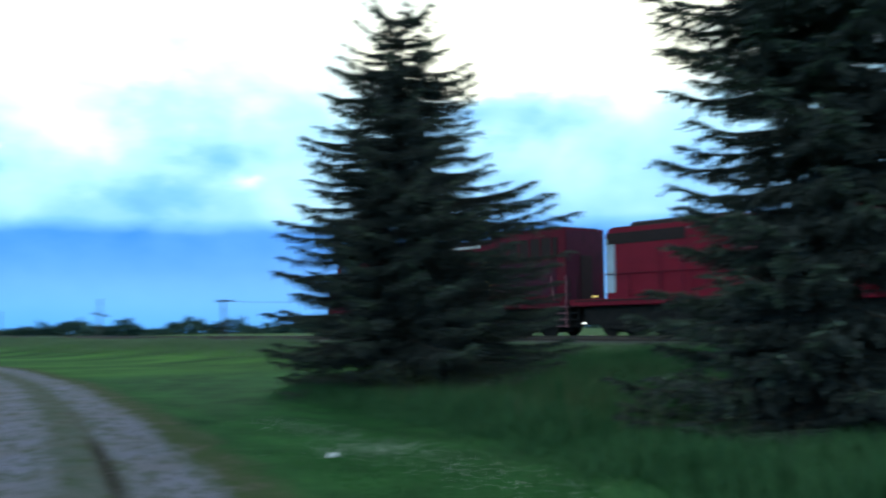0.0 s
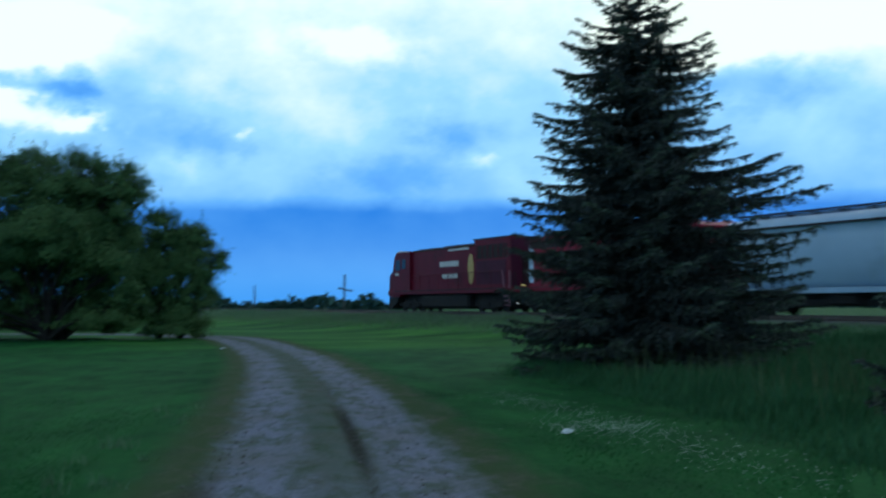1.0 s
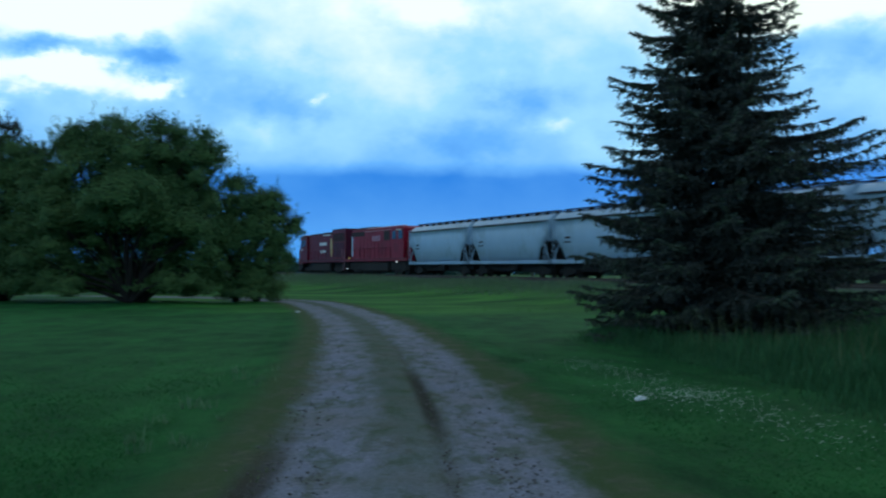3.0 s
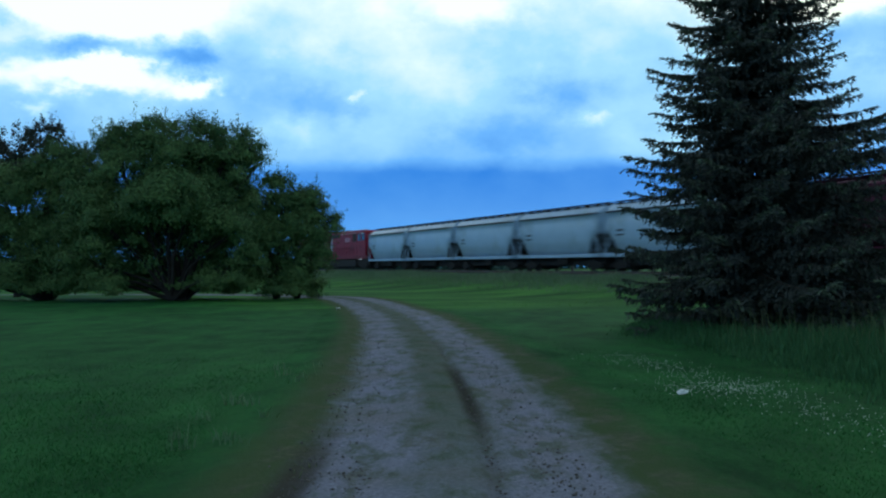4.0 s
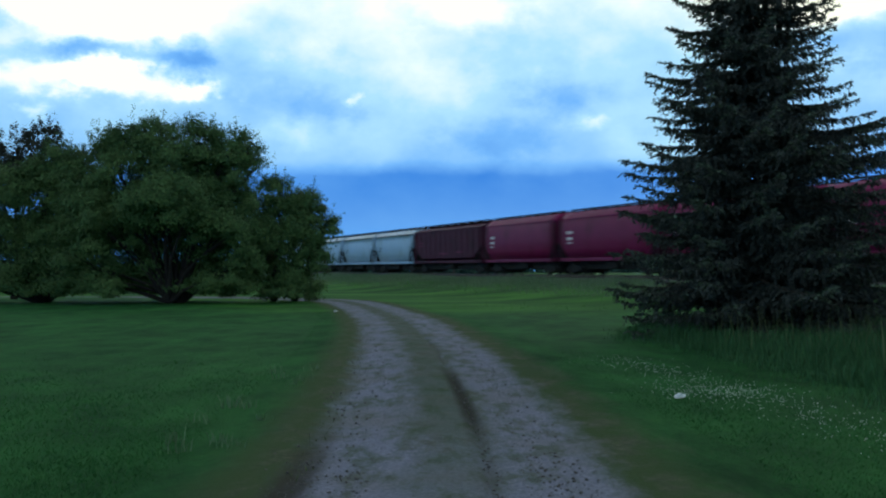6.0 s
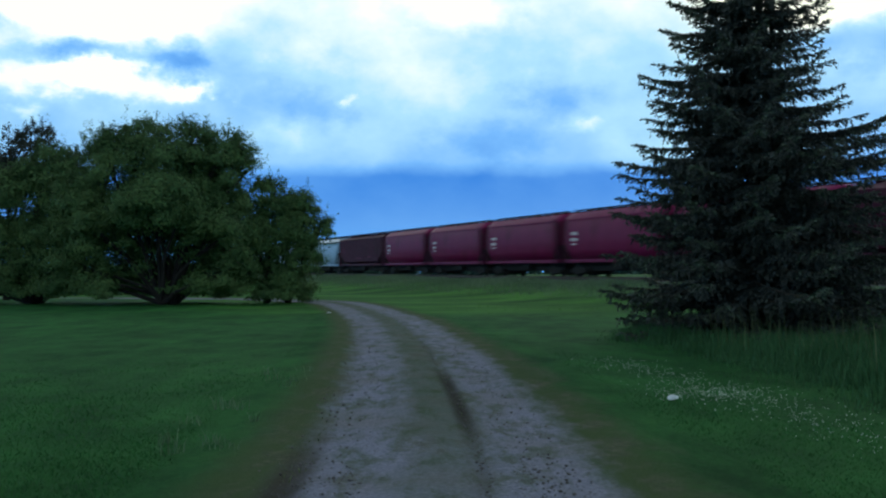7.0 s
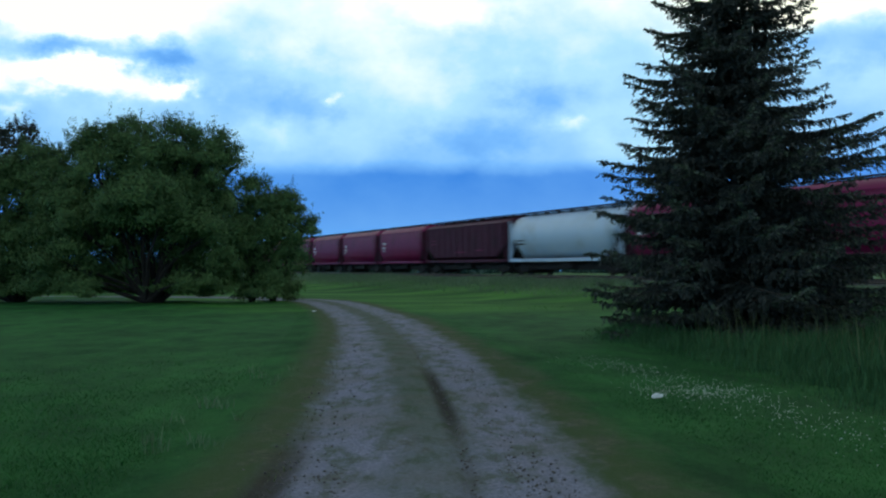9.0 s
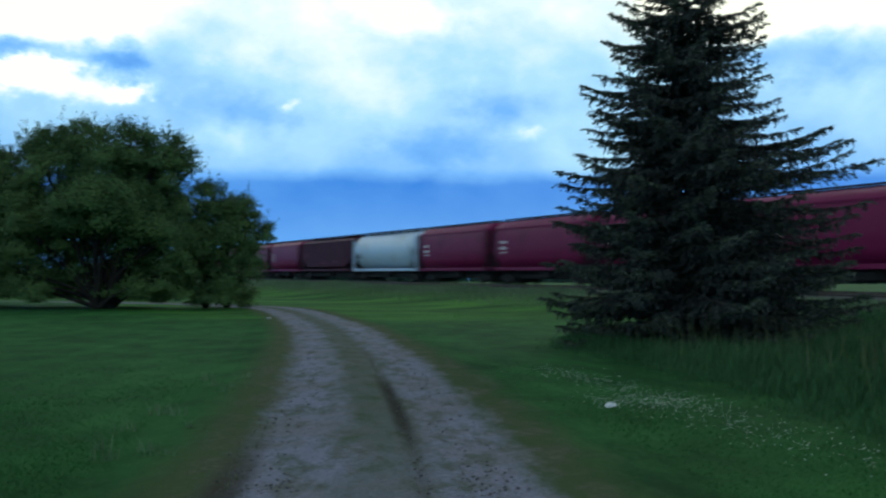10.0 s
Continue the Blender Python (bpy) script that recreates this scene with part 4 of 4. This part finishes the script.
def ring_from(profile, x, low):
    """A closed cross-section from half a profile, cut off under z = low."""
    half = [(y, max(z, low)) for y, z in profile]
    return [(x, y, z) for y, z in half] + [(x, -y, z) for y, z in half[::-1]]


PROFILES = {
    "grey": [(0.55, 1.15), (1.36, 1.22), (1.50, 1.55), (1.56, 2.2), (1.56, 2.9), (1.50, 3.5), (1.40, 3.98), (1.46, 4.02), (1.44, 4.08), (0.95, 4.50), (0.3, 4.58)],
    "red": [(0.55, 1.15), (1.44, 1.30), (1.55, 1.9), (1.58, 2.6), (1.55, 3.35), (1.48, 4.0), (1.44, 4.12), (0.95, 4.55), (0.35, 4.62)],
    "maroon": [(0.55, 1.15), (1.48, 1.45), (1.52, 1.5), (1.52, 2.6), (1.52, 3.9), (1.50, 4.15), (0.95, 4.42), (0.35, 4.5)],
    "tank": [(0.55, 1.2), (1.1, 1.3), (1.42, 1.75), (1.58, 2.4), (1.58, 3.1), (1.42, 3.75), (1.1, 4.2), (0.7, 4.45), (0.3, 4.52)],
}


def hopper(kind, length, mat, label):
    """A covered hopper wagon."""
    root = tagged(new("hopper_wagon"), label, "train wagon", f"{kind} wagons of the train")
    prof = PROFILES[kind]
    h = length / 2 - (0.5 if kind == "red" else 0.35)
    cut = {"grey": [(0.0, 2.8), (0.45, 2.7), (1.15, 2.1), (1.6, 1.15)], "red": [(0.0, 2.3), (0.15, 2.2), (0.9, 1.15)],
           "maroon": [(0.0, 2.5), (0.25, 2.45), (2.0, 1.15)], "tank": [(0.0, 3.0), (0.3, 2.9), (1.7, 1.2)]}[kind]
    stations = [(-h + d, z) for d, z in cut] + [(h - d, z) for d, z in cut[::-1]]
    top_in = {"grey": 0.0, "red": 0.12, "maroon": 0.0, "tank": 0.3}[kind]

    def body(bm):
        rings = []
        for i, (x, low) in enumerate(stations):
            ring = ring_from(prof, x, low)
            if i in (0, len(stations) - 1) and top_in:
                ring = [(px, py * 0.93, 2.9 + (pz - 2.9) * 0.93) for px, py, pz in ring]
            rings.append(ring)
        loft(bm, rings)
        for f in bm.faces:
            f.smooth = kind != "maroon" and len(f.verts) == 4
        return bm
    key = f"{kind}_{length}"
    attach("hopper_body", shared(key + "_body", body, mat), root)

    def ribs(bm):
        n = {"maroon": 13, "grey": 0, "red": 0, "tank": 0}[kind]
        for i in range(n):
            x = -h + 0.6 + (2 * h - 1.2) * i / (n - 1)
            for s in (-1, 1):
                low = 1.5 if abs(x) < h - 1.9 else 2.4
                box(bm, x - 0.03, x + 0.03, s * 1.54 - 0.03, s * 1.54 + 0.03, low, 4.1)
        for s in (-1, 1):
            box(bm, -h, h, s * 1.50 - 0.05, s * 1.50 + 0.07, 4.04, 4.13)
        return bm
    if kind in ("maroon",):
        attach("rib", shared(key + "_ribs", ribs, mat), root)
    # side sills
    for s in (-1, 1):
        attach("side_sill", shared(key + f"_sill{s}", lambda bm: box(bm, -h - 0.1, h + 0.1, s * 1.5 - 0.09, s * 1.5 + 0.09, 1.0, 1.24, 0.015), mat), root)
    for s in (-1, 1):
        def end(bm):
            x = s * h
            for y in (-1.45, 1.45):
                box(bm, x - 0.09, x + 0.09, y - 0.08, y + 0.08, 2.6 if kind == "grey" else 1.2, 4.0)
                inner = x - s * 1.0
                tube(bm, [(x, y, 1.3), (inner, y, 2.75)], 0.045, 0.045, 5)
            box(bm, x - 0.08, x + 0.08, -1.45, 1.45, 1.0, 1.3)
            return bm
        # red wagons get maroon ends, the gap's shade put into their colour
        attach("end_frame", shared(key + f"_end{s}", end, "maroon" if kind == "red" else mat), root)

        for y in (-1.64, 1.64):
            def ladder(bm):
                x = s * (h - 0.3)
                rods(bm, [((x - 0.22, y, 1.0), (x - 0.22, y, 4.2)), ((x + 0.22, y, 1.0), (x + 0.22, y, 4.2))])
                return rods(bm, [((x - 0.22, y, 1.1 + 0.38 * i), (x + 0.22, y, 1.1 + 0.38 * i)) for i in range(9)], 0.018)
            attach("ladder", shared(key + f"_ladder{s}{y}", ladder, "maroon" if kind == "red" else mat), root)

        def slope(bm):
            line = [(s * (h + 0.02 - d), z - 0.02) for d, z in cut]
            wide = prof[2][0] + 0.02
            prism(bm, line + [(x, z - 0.07) for x, z in line[::-1]], -wide, wide)
            box(bm, min(s * (h - 1.6), s * h), max(s * (h - 1.6), s * h), -1.3, 1.3, 0.95, 1.1)
            return bm
        attach("slope_sheet", shared(key + f"_slope{s}", slope, "black"), root, "dark slope sheet under the wagon's end")
    # underframe deepened and run full length to block sky under the wagon
    attach("underframe", shared(key + "_under", lambda bm: box(box(bm, -h + 0.2, h - 0.2, -0.85, 0.85, 0.42, 1.12, 0.03), -1.2, 0.4, 0.6, 1.25, 0.5, 0.95, 0.05), "black"), root)
    bays = 2 if length < 15 else 4
    for i in range(bays):
        c = (i - (bays - 1) / 2) * (2 * h - 4.2) / bays

        def bay(bm):
            w = (2 * h - 4.6) / bays / 2
            loft(bm, [[(c - w, -1.2, 1.2), (c + w, -1.2, 1.2), (c + w, 1.2, 1.2), (c - w, 1.2, 1.2)], [(c - 0.35, -0.6, 0.42), (c + 0.35, -0.6, 0.42), (c + 0.35, 0.6, 0.42), (c - 0.35, 0.6, 0.42)]])
            return bm
        attach("discharge_bay", shared(key + f"_bay{i}", bay, "black"), root)

    def walkway(bm):
        for y in (-0.55, 0.55):
            box(bm, -h + 0.1, h - 0.1, y - 0.22, y + 0.22, 4.72, 4.78)
            for i in range(9):
                x = -h + 0.4 + (2 * h - 0.8) * i / 8
                box(bm, x - 0.03, x + 0.03, y - 0.16, y + 0.16, 4.5, 4.70)
        return bm
    # eaves; on grey wagons a dark strip stands in for the lip's shadow
    if kind in ("grey", "red"):
        for s in (-1, 1):
            attach("eave", shared(key + f"_eave{s}", lambda bm: box(bm, -h + 0.15, h - 0.15, s * 1.47 - 0.06, s * 1.47 + 0.06, 3.98, 4.07), "grille" if kind == "grey" else mat), root, "dark strip drawn as the eave's shadow line" if kind == "grey" else "")
    attach("roof_walkway", shared(key + "_walk", walkway, "grille"), root, "dark roof walkway")

    def hatch(bm):
        return box(bm, -h + 0.6, h - 0.6, -0.3, 0.3, 4.52, 4.68, 0.03)
    attach("roof_hatch", shared(key + "_hatch", hatch, mat), root)
    for x in (-h + 1.45, h - 1.45):
        bogie(root, x, (0.88,), 0.44)
    coupler(root, length / 2 - 0.5, 1), coupler(root, -length / 2 + 0.5, -1)
    # stencilled marks as plain bars
    marks = {"grey": [(h - 2.1, 2.75, 0.75, 0.14), (h - 2.1, 2.45, 0.95, 0.10)], "red": [(h - 1.55, 3.05, 0.75, 0.20), (h - 1.55, 2.62, 0.75, 0.20), (h - 1.55, 2.3, 0.6, 0.10)],
             "maroon": [(h - 2.0, 3.0, 1.0, 0.10), (h - 2.0, 2.7, 1.2, 0.08), (0.6, 1.9, 2.2, 0.10), (-3.5, 2.0, 1.8, 0.10)], "tank": [(h - 1.8, 2.6, 1.3, 0.10), (h - 1.8, 2.35, 1.5, 0.16)]}[kind]
    for i, (x, z, w, t) in enumerate(marks):
        ys = np.interp(z, [p[1] for p in prof], [p[0] for p in prof])
        paint = {"grey": "grille", "red": "white", "maroon": "hopper_red", "tank": "grille"}[kind]

        for sx in (1, -1):
            def bar(bm):
                return box(bm, x - w / 2, x + w / 2, sx * ys - 0.012, sx * ys + 0.012, z - t / 2, z + t / 2)
            attach("marking", shared(key + f"_mark{i}{sx}", bar, paint), root, "stencilled marking")
    return root


def plates(name, mat, parent, label, x0, x1, z0, z1, y=1.53, t=0.012):
    """The same panel on both flanks."""
    for s in (-1, 1):
        part(name, box(bmesh.new(), x0, x1, s * y - t, s * y + t, z0, z1), mat, parent, label)


def lead_locomotive():
    """Wide-cabbed road diesel, nose forward; 19 m long."""
    root = tagged(new("locomotive"), "dark red diesel locomotive with gold crest leading the train", "locomotive")
    L = 9.3
    part("deck", box(bmesh.new(), -L, L, -1.55, 1.55, 1.32, 1.66, 0.03), "red", root)
    plates("deck_edge", "grille", root, "scuffed deck edge", -L + 0.3, L - 1.2, 1.56, 1.64, 1.57)
    part("underframe", box(bmesh.new(), -L + 0.5, L - 0.8, -0.8, 0.8, 0.55, 1.34, 0.03), "black", root)
    part("fuel_tank", box(bmesh.new(), -3.7, 3.7, -1.4, 1.4, 0.22, 1.32, 0.18), "black", root)
    part("nose", prism(bmesh.new(), [(L, 1.15), (L - 0.1, 2.75), (L - 0.5, 3.0), (L - 2.0, 3.05), (L - 2.0, 1.15)], -1.45, 1.45), "red", root)
    cab = part("cab", prism(bmesh.new(), [(L - 0.75, 3.0), (L - 1.15, 4.2), (L - 1.6, 4.5), (L - 3.9, 4.5), (L - 3.9, 1.6), (L - 1.9, 1.6), (L - 1.9, 3.0)], -1.5, 1.5), "red", root)
    part("cab_roof", prism(bmesh.new(), [(L - 0.95, 4.22), (L - 1.5, 4.56), (L - 2.3, 4.6), (L - 2.3, 4.5), (L - 1.6, 4.48)], -1.42, 1.42), "white", root, "pale front edge of the cab roof")
    plates("side_window", "glass", cab, "dark cab side window", L - 2.2, L - 1.35, 3.15, 3.95, 1.51)
    plates("side_window", "glass", cab, "dark cab side window", L - 3.2, L - 2.5, 3.25, 3.95, 1.51)
    for s in (-1, 1):
        bm = bmesh.new()
        prism(bm, [(L - 0.80, 3.12), (L - 1.10, 4.05), (L - 1.14, 4.03), (L - 0.84, 3.10)], s * 0.7 - 0.55, s * 0.7 + 0.55)
        part("windscreen", bm, "glass", cab)
    plates("number_box", "white", root, "small pale number bar", L - 1.9, L - 1.2, 2.78, 2.95, 1.47)
    part("engine_hood", prism(bmesh.new(), [(L - 3.9, 1.66), (L - 3.9, 4.35), (L - 4.1, 4.5), (-4.5, 4.5), (-4.5, 1.66)], -1.3, 1.3), "red", root)
    part("roof_equipment", box(box(bmesh.new(), -4.2, 1.0, -0.9, 0.9, 4.5, 4.66, 0.05), 1.6, 4.8, -1.0, 1.0, 4.5, 4.62, 0.05), "grille", root)
    part("roof_edge", prism(bmesh.new(), [(-3.6, 4.26), (-3.6, 4.38), (-0.6, 4.36), (-0.6, 4.24)], 1.28, 1.325), "white", root, "pale roof edge strip")
    part("roof_cap", box(bmesh.new(), -4.5, L - 4.1, -1.33, 1.33, 4.38, 4.53, 0.05), "grille", root, "sooty dark roof cap")
    part("radiator", prism(bmesh.new(), [(-4.5, 1.66), (-4.5, 4.35), (-4.4, 4.78), (-9.15, 4.78), (-9.15, 1.66)], -1.32, 1.32), "red", root)
    plates("radiator_grille", "grille", root, "dark radiator grille", -8.7, -4.7, 3.55, 4.4, 1.335)
    for i in range(6):
        x = -8.4 + i * 0.7
        plates("grille_slat", "red", root, "", x, x + 0.07, 3.55, 4.4, 1.36)
    plates("air_filter_door", "maroon", root, "darker red service doors", -8.6, -4.7, 1.9, 3.4, 1.33)
    for i in range(8):
        x = 0.7 - i * 0.36
        plates("lettering_bar", "white", root, "white lettering bar", x - 0.27, x, 3.2, 3.55, 1.315)
    for i in range(7):
        x = 0.3 - i * 0.33
        plates("lettering_bar", "white", root, "white lettering bar", x - 0.24, x, 2.4, 2.72, 1.315)
    for s in (-1, 1):
        bm = bmesh.new()
        loft(bm, [[(-3.9 + 0.42 * math.cos(t), s * q, 2.95 + 1.0 * math.sin(t)) for t in (2 * math.pi * j / 20 for j in range(20))] for q in (1.3, 1.325)])
        part("crest", bm, "gold", root, "gold oval crest")
    for s in (-1, 1):
        y = s * 1.5
        bm = bmesh.new()
        tops = [(x, y, 2.7) for x in np.arange(-L + 0.9, L - 3.8, 1.5)]
        rods(bm, [((x, y, 1.62), (x, y, 2.7)) for x, _, _ in tops])
        rods(bm, [(tops[0], tops[-1])])
        part("handrail", bm, "red", root)
        bm = bmesh.new()
        for i in range(4):
            box(bm, -L - 0.02, -L + 0.5, y - 0.12, y + 0.12, 0.45 + 0.3 * i, 0.49 + 0.3 * i)
        rods(bm, [((-L, y, 0.4), (-L, y, 2.7)), ((-L + 0.7, y, 1.6), (-L + 0.9, y, 2.7))], 0.03)
        part("steps", bm, "roof_pink", root, "pale step rails")
    part("plough", prism(bmesh.new(), [(L - 0.3, 0.15), (L + 0.1, 0.2), (L + 0.02, 1.14), (L - 1.6, 1.14), (L - 1.6, 0.8)], -1.4, 1.4), "black", root)
    # darker cap over the rear face: shade between the locomotives put in as colour
    part("rear_panel", box(bmesh.new(), -9.19, -9.13, -1.28, 1.28, 1.7, 4.7), "maroon", root, "rear end panel darkened for the shaded gap")
    part("rear_door", box(bmesh.new(), -9.24, -9.17, -0.4, 0.4, 1.7, 3.6, 0.02), "grille", root, "dark rear door")
    part("radiator_roof", prism(bmesh.new(), [(-4.3, 4.785), (-4.3, 4.86), (-8.8, 4.86), (-8.8, 4.785)], -1.36, 1.36), "grille", root, "dark radiator roof")
    for x in (-6.1, 6.1):
        bogie(root, x, (0.0, 1.75), 0.52)
    coupler(root, L - 0.1, 1), coupler(root, -L + 0.1, -1)
    return root


def second_locomotive():
    """Older hood unit running long hood first, its cab at the rear; 20 m long."""
    root = tagged(new("locomotive"), "bright red older diesel locomotive running cab last before the wagons", "locomotive")
    L = 9.7
    part("deck", box(bmesh.new(), -L, L, -1.55, 1.55, 1.36, 1.66, 0.03), "red2", root)
    plates("deck_edge", "grille", root, "scuffed deck edge", -L + 0.3, L - 0.3, 1.56, 1.62, 1.57)
    part("underframe", box(bmesh.new(), -L + 0.5, L - 0.5, -1.15, 1.15, 0.5, 1.37, 0.03), "black", root)
    part("fuel_tank", box(bmesh.new(), -4.0, 4.0, -1.4, 1.4, 0.22, 1.36, 0.2), "black", root)
    h0, h1 = 7.6, -5.2
    part("engine_hood", prism(bmesh.new(), [(h0, 1.66), (h0, 4.25), (h0 - 0.25, 4.5), (h1, 4.5), (h1, 1.66)], -1.42, 1.42), "red2", root)
    plates("hood_end_strip", "pale", root, "pale upright strip at the hood's end", h0 - 0.5, h0 - 0.02, 1.9, 4.1, 1.425)
    plates("radiator_grille", "grille", root, "dark radiator grille", 3.3, 7.5, 3.85, 4.3, 1.43)
    part("roof_fans", box(box(box(bmesh.new(), 3.3, 7.45, -1.36, 1.36, 4.3, 4.56, 0.1), 1.4, 6.6, -1.0, 1.0, 4.5, 4.74, 0.1), -3.6, 0.6, -0.8, 0.8, 4.5, 4.66, 0.06), "grille", root)
    for s in (-1, 1):
        bm = bmesh.new()
        loft(bm, [[(x, s * 1.43, 4.22), (x, s * 1.47, 4.26), (x, s * 1.05, 4.60), (x, s * 1.0, 4.52)] for x in (3.2, -8.1)])
        bmesh.ops.recalc_face_normals(bm, faces=bm.faces[:])
        # the bevel's sky sheen is painted on as pink
        part("roof_bevel", bm, "roof_pink", root, "roof bevel coloured pinkish like reflected sky")
    cab = part("cab", prism(bmesh.new(), [(-5.2, 1.66), (-5.2, 4.5), (-8.1, 4.5), (-8.5, 4.3), (-8.5, 1.66)], -1.5, 1.5), "red2", root)
    plates("side_window", "glass", cab, "cab side window", -8.25, -7.1, 3.35, 4.1, 1.51)
    plates("side_window", "glass", cab, "cab side window", -6.45, -5.4, 3.35, 4.1, 1.51)
    plates("window_shade", "white", cab, "pale shade over the cab window", -7.9, -6.7, 4.12, 4.2, 1.56, 0.05)
    part("nose", prism(bmesh.new(), [(-8.5, 1.66), (-8.5, 3.1), (-9.3, 3.0), (-9.45, 2.8), (-9.45, 1.66)], -1.2, 1.2), "red2", root)
    plates("dark_door", "grille", root, "dark louvred door", -4.4, -2.8, 3.3, 4.2, 1.43)
    for i in range(5):
        x = 0.75 - i * 0.5
        plates("lettering_bar", "roof_pink", root, "faded white lettering bar", x - 0.4, x, 3.3, 3.8, 1.43)
    for i in range(9):
        x = -4.6 + i * 1.15
        plates("door_seam", "maroon", root, "seam of a service door", x, x + 0.03, 1.8, 3.6, 1.428)
    for s in (-1, 1):
        y = s * 1.52
        bm = bmesh.new()
        xs = np.arange(-5.0, L - 0.4, 1.6)
        rods(bm, [((x, y, 1.62), (x, y, 2.65)) for x in xs])
        rods(bm, [((xs[0], y, 2.65), (xs[-1], y, 2.65))])
        part("handrail", bm, "red", root)
        for x in (-L, L - 0.5):
            bm = bmesh.new()
            for i in range(4):
                box(bm, x, x + 0.5, y - 0.12, y + 0.1, 0.45 + 0.3 * i, 0.49 + 0.3 * i)
            rods(bm, [((x, y, 0.4), (x, y, 2.6)), ((x + 0.5, y, 0.4), (x + 0.5, y, 2.6))], 0.03)
            part("steps", bm, "black", root)
    part("step_lamp", box(bmesh.new(), -7.0, -6.75, 1.56, 1.62, 1.22, 1.29), "lamp_white", root, "lit white step lamp")
    part("step_lamp", box(bmesh.new(), L - 0.95, L - 0.75, 1.5, 1.56, 0.57, 0.61), "lamp_white", root, "lit white step lamp")
    part("marker_lamp", box(bmesh.new(), L - 1.65, L - 1.4, 1.5, 1.56, 1.74, 1.80), "lamp_yellow", root, "lit yellow marker lamp")
    for x in (-6.3, 6.3):
        bogie(root, x, (0.0, 1.7), 0.5)
    coupler(root, L - 0.1, 1), coupler(root, -L + 0.1, -1)
    return root


def stretch(root, k):
    """Lengthens and heightens a vehicle's own parts; bogies and couplers move out with it."""
    for ob in root.children_recursive:
        if ob.name.startswith(("bogie", "coupler")):
            ob.location.x *= k
        elif not (ob.parent and ob.parent.name.startswith("bogie")):
            for v in ob.data.vertices:
                v.co = (v.co.x * k, v.co.y, v.co.z if v.co.z < 1.66 else 1.66 + (v.co.z - 1.66) * 1.09)
    return root


SPEED = 26.47           # metres a second along the track
START = 13.76            # where the second locomotive's rear end is at the clip's start
SHORT, LONG, ROUND = 14.07, 18.4, 17.0


def make_train():
    """The vehicles with the place of each one's middle, counted from the second locomotive's rear end."""
    train = [(stretch(lead_locomotive(), 1.08), 20.3 + 10.15), (stretch(second_locomotive(), 1.03), 10.15)]
    here = 0.0
    kinds = [("grey", SHORT, "grey", "light grey two-bay covered hopper wagon with dark sloped ends")] * 5 + \
            [("maroon", LONG, "maroon", "weathered dark maroon ribbed hopper wagon")] + \
            [("red", SHORT, "hopper_red", "glossy red covered hopper wagon with white marks")] * 5 + \
            [("maroon", LONG, "maroon", "weathered dark maroon ribbed hopper wagon")] + \
            [("tank", ROUND, "pale", "pale grey round-sided hopper wagon with curved ends")] + \
            [("red", SHORT, "hopper_red", "glossy red covered hopper wagon with white marks")] * 5
    for kind, length, mat, label in kinds:
        train.append((hopper(kind, length, mat, label), here - length / 2))
        here -= length
    return train


def motions():
    turn = 90 + math.degrees(ALPHA)
    for vehicle, offset in TRAIN:
        rows = []
        for i in range(21):
            s = START + offset + SPEED * i * 0.5
            c = N * TRACK_P + U * s
            rows.append((i * 0.5, pose(c.x, c.y, RAIL_Z + GRADE * s, 0, -math.degrees(GRADE), turn)))
        walk(vehicle, rows)


make_ground()
make_drive()
make_railway()
make_far_woods()
make_poles()
make_trees()
TRAIN = make_train()
make_litter("paper_scrap", 2.92, 13.0, 0.044, "crumpled white paper scrap lying among clover")
make_litter("paper_scrap", -4.15, 41.0, 0.05, "small white scrap lying beside the drive")
make_grass()
motions()
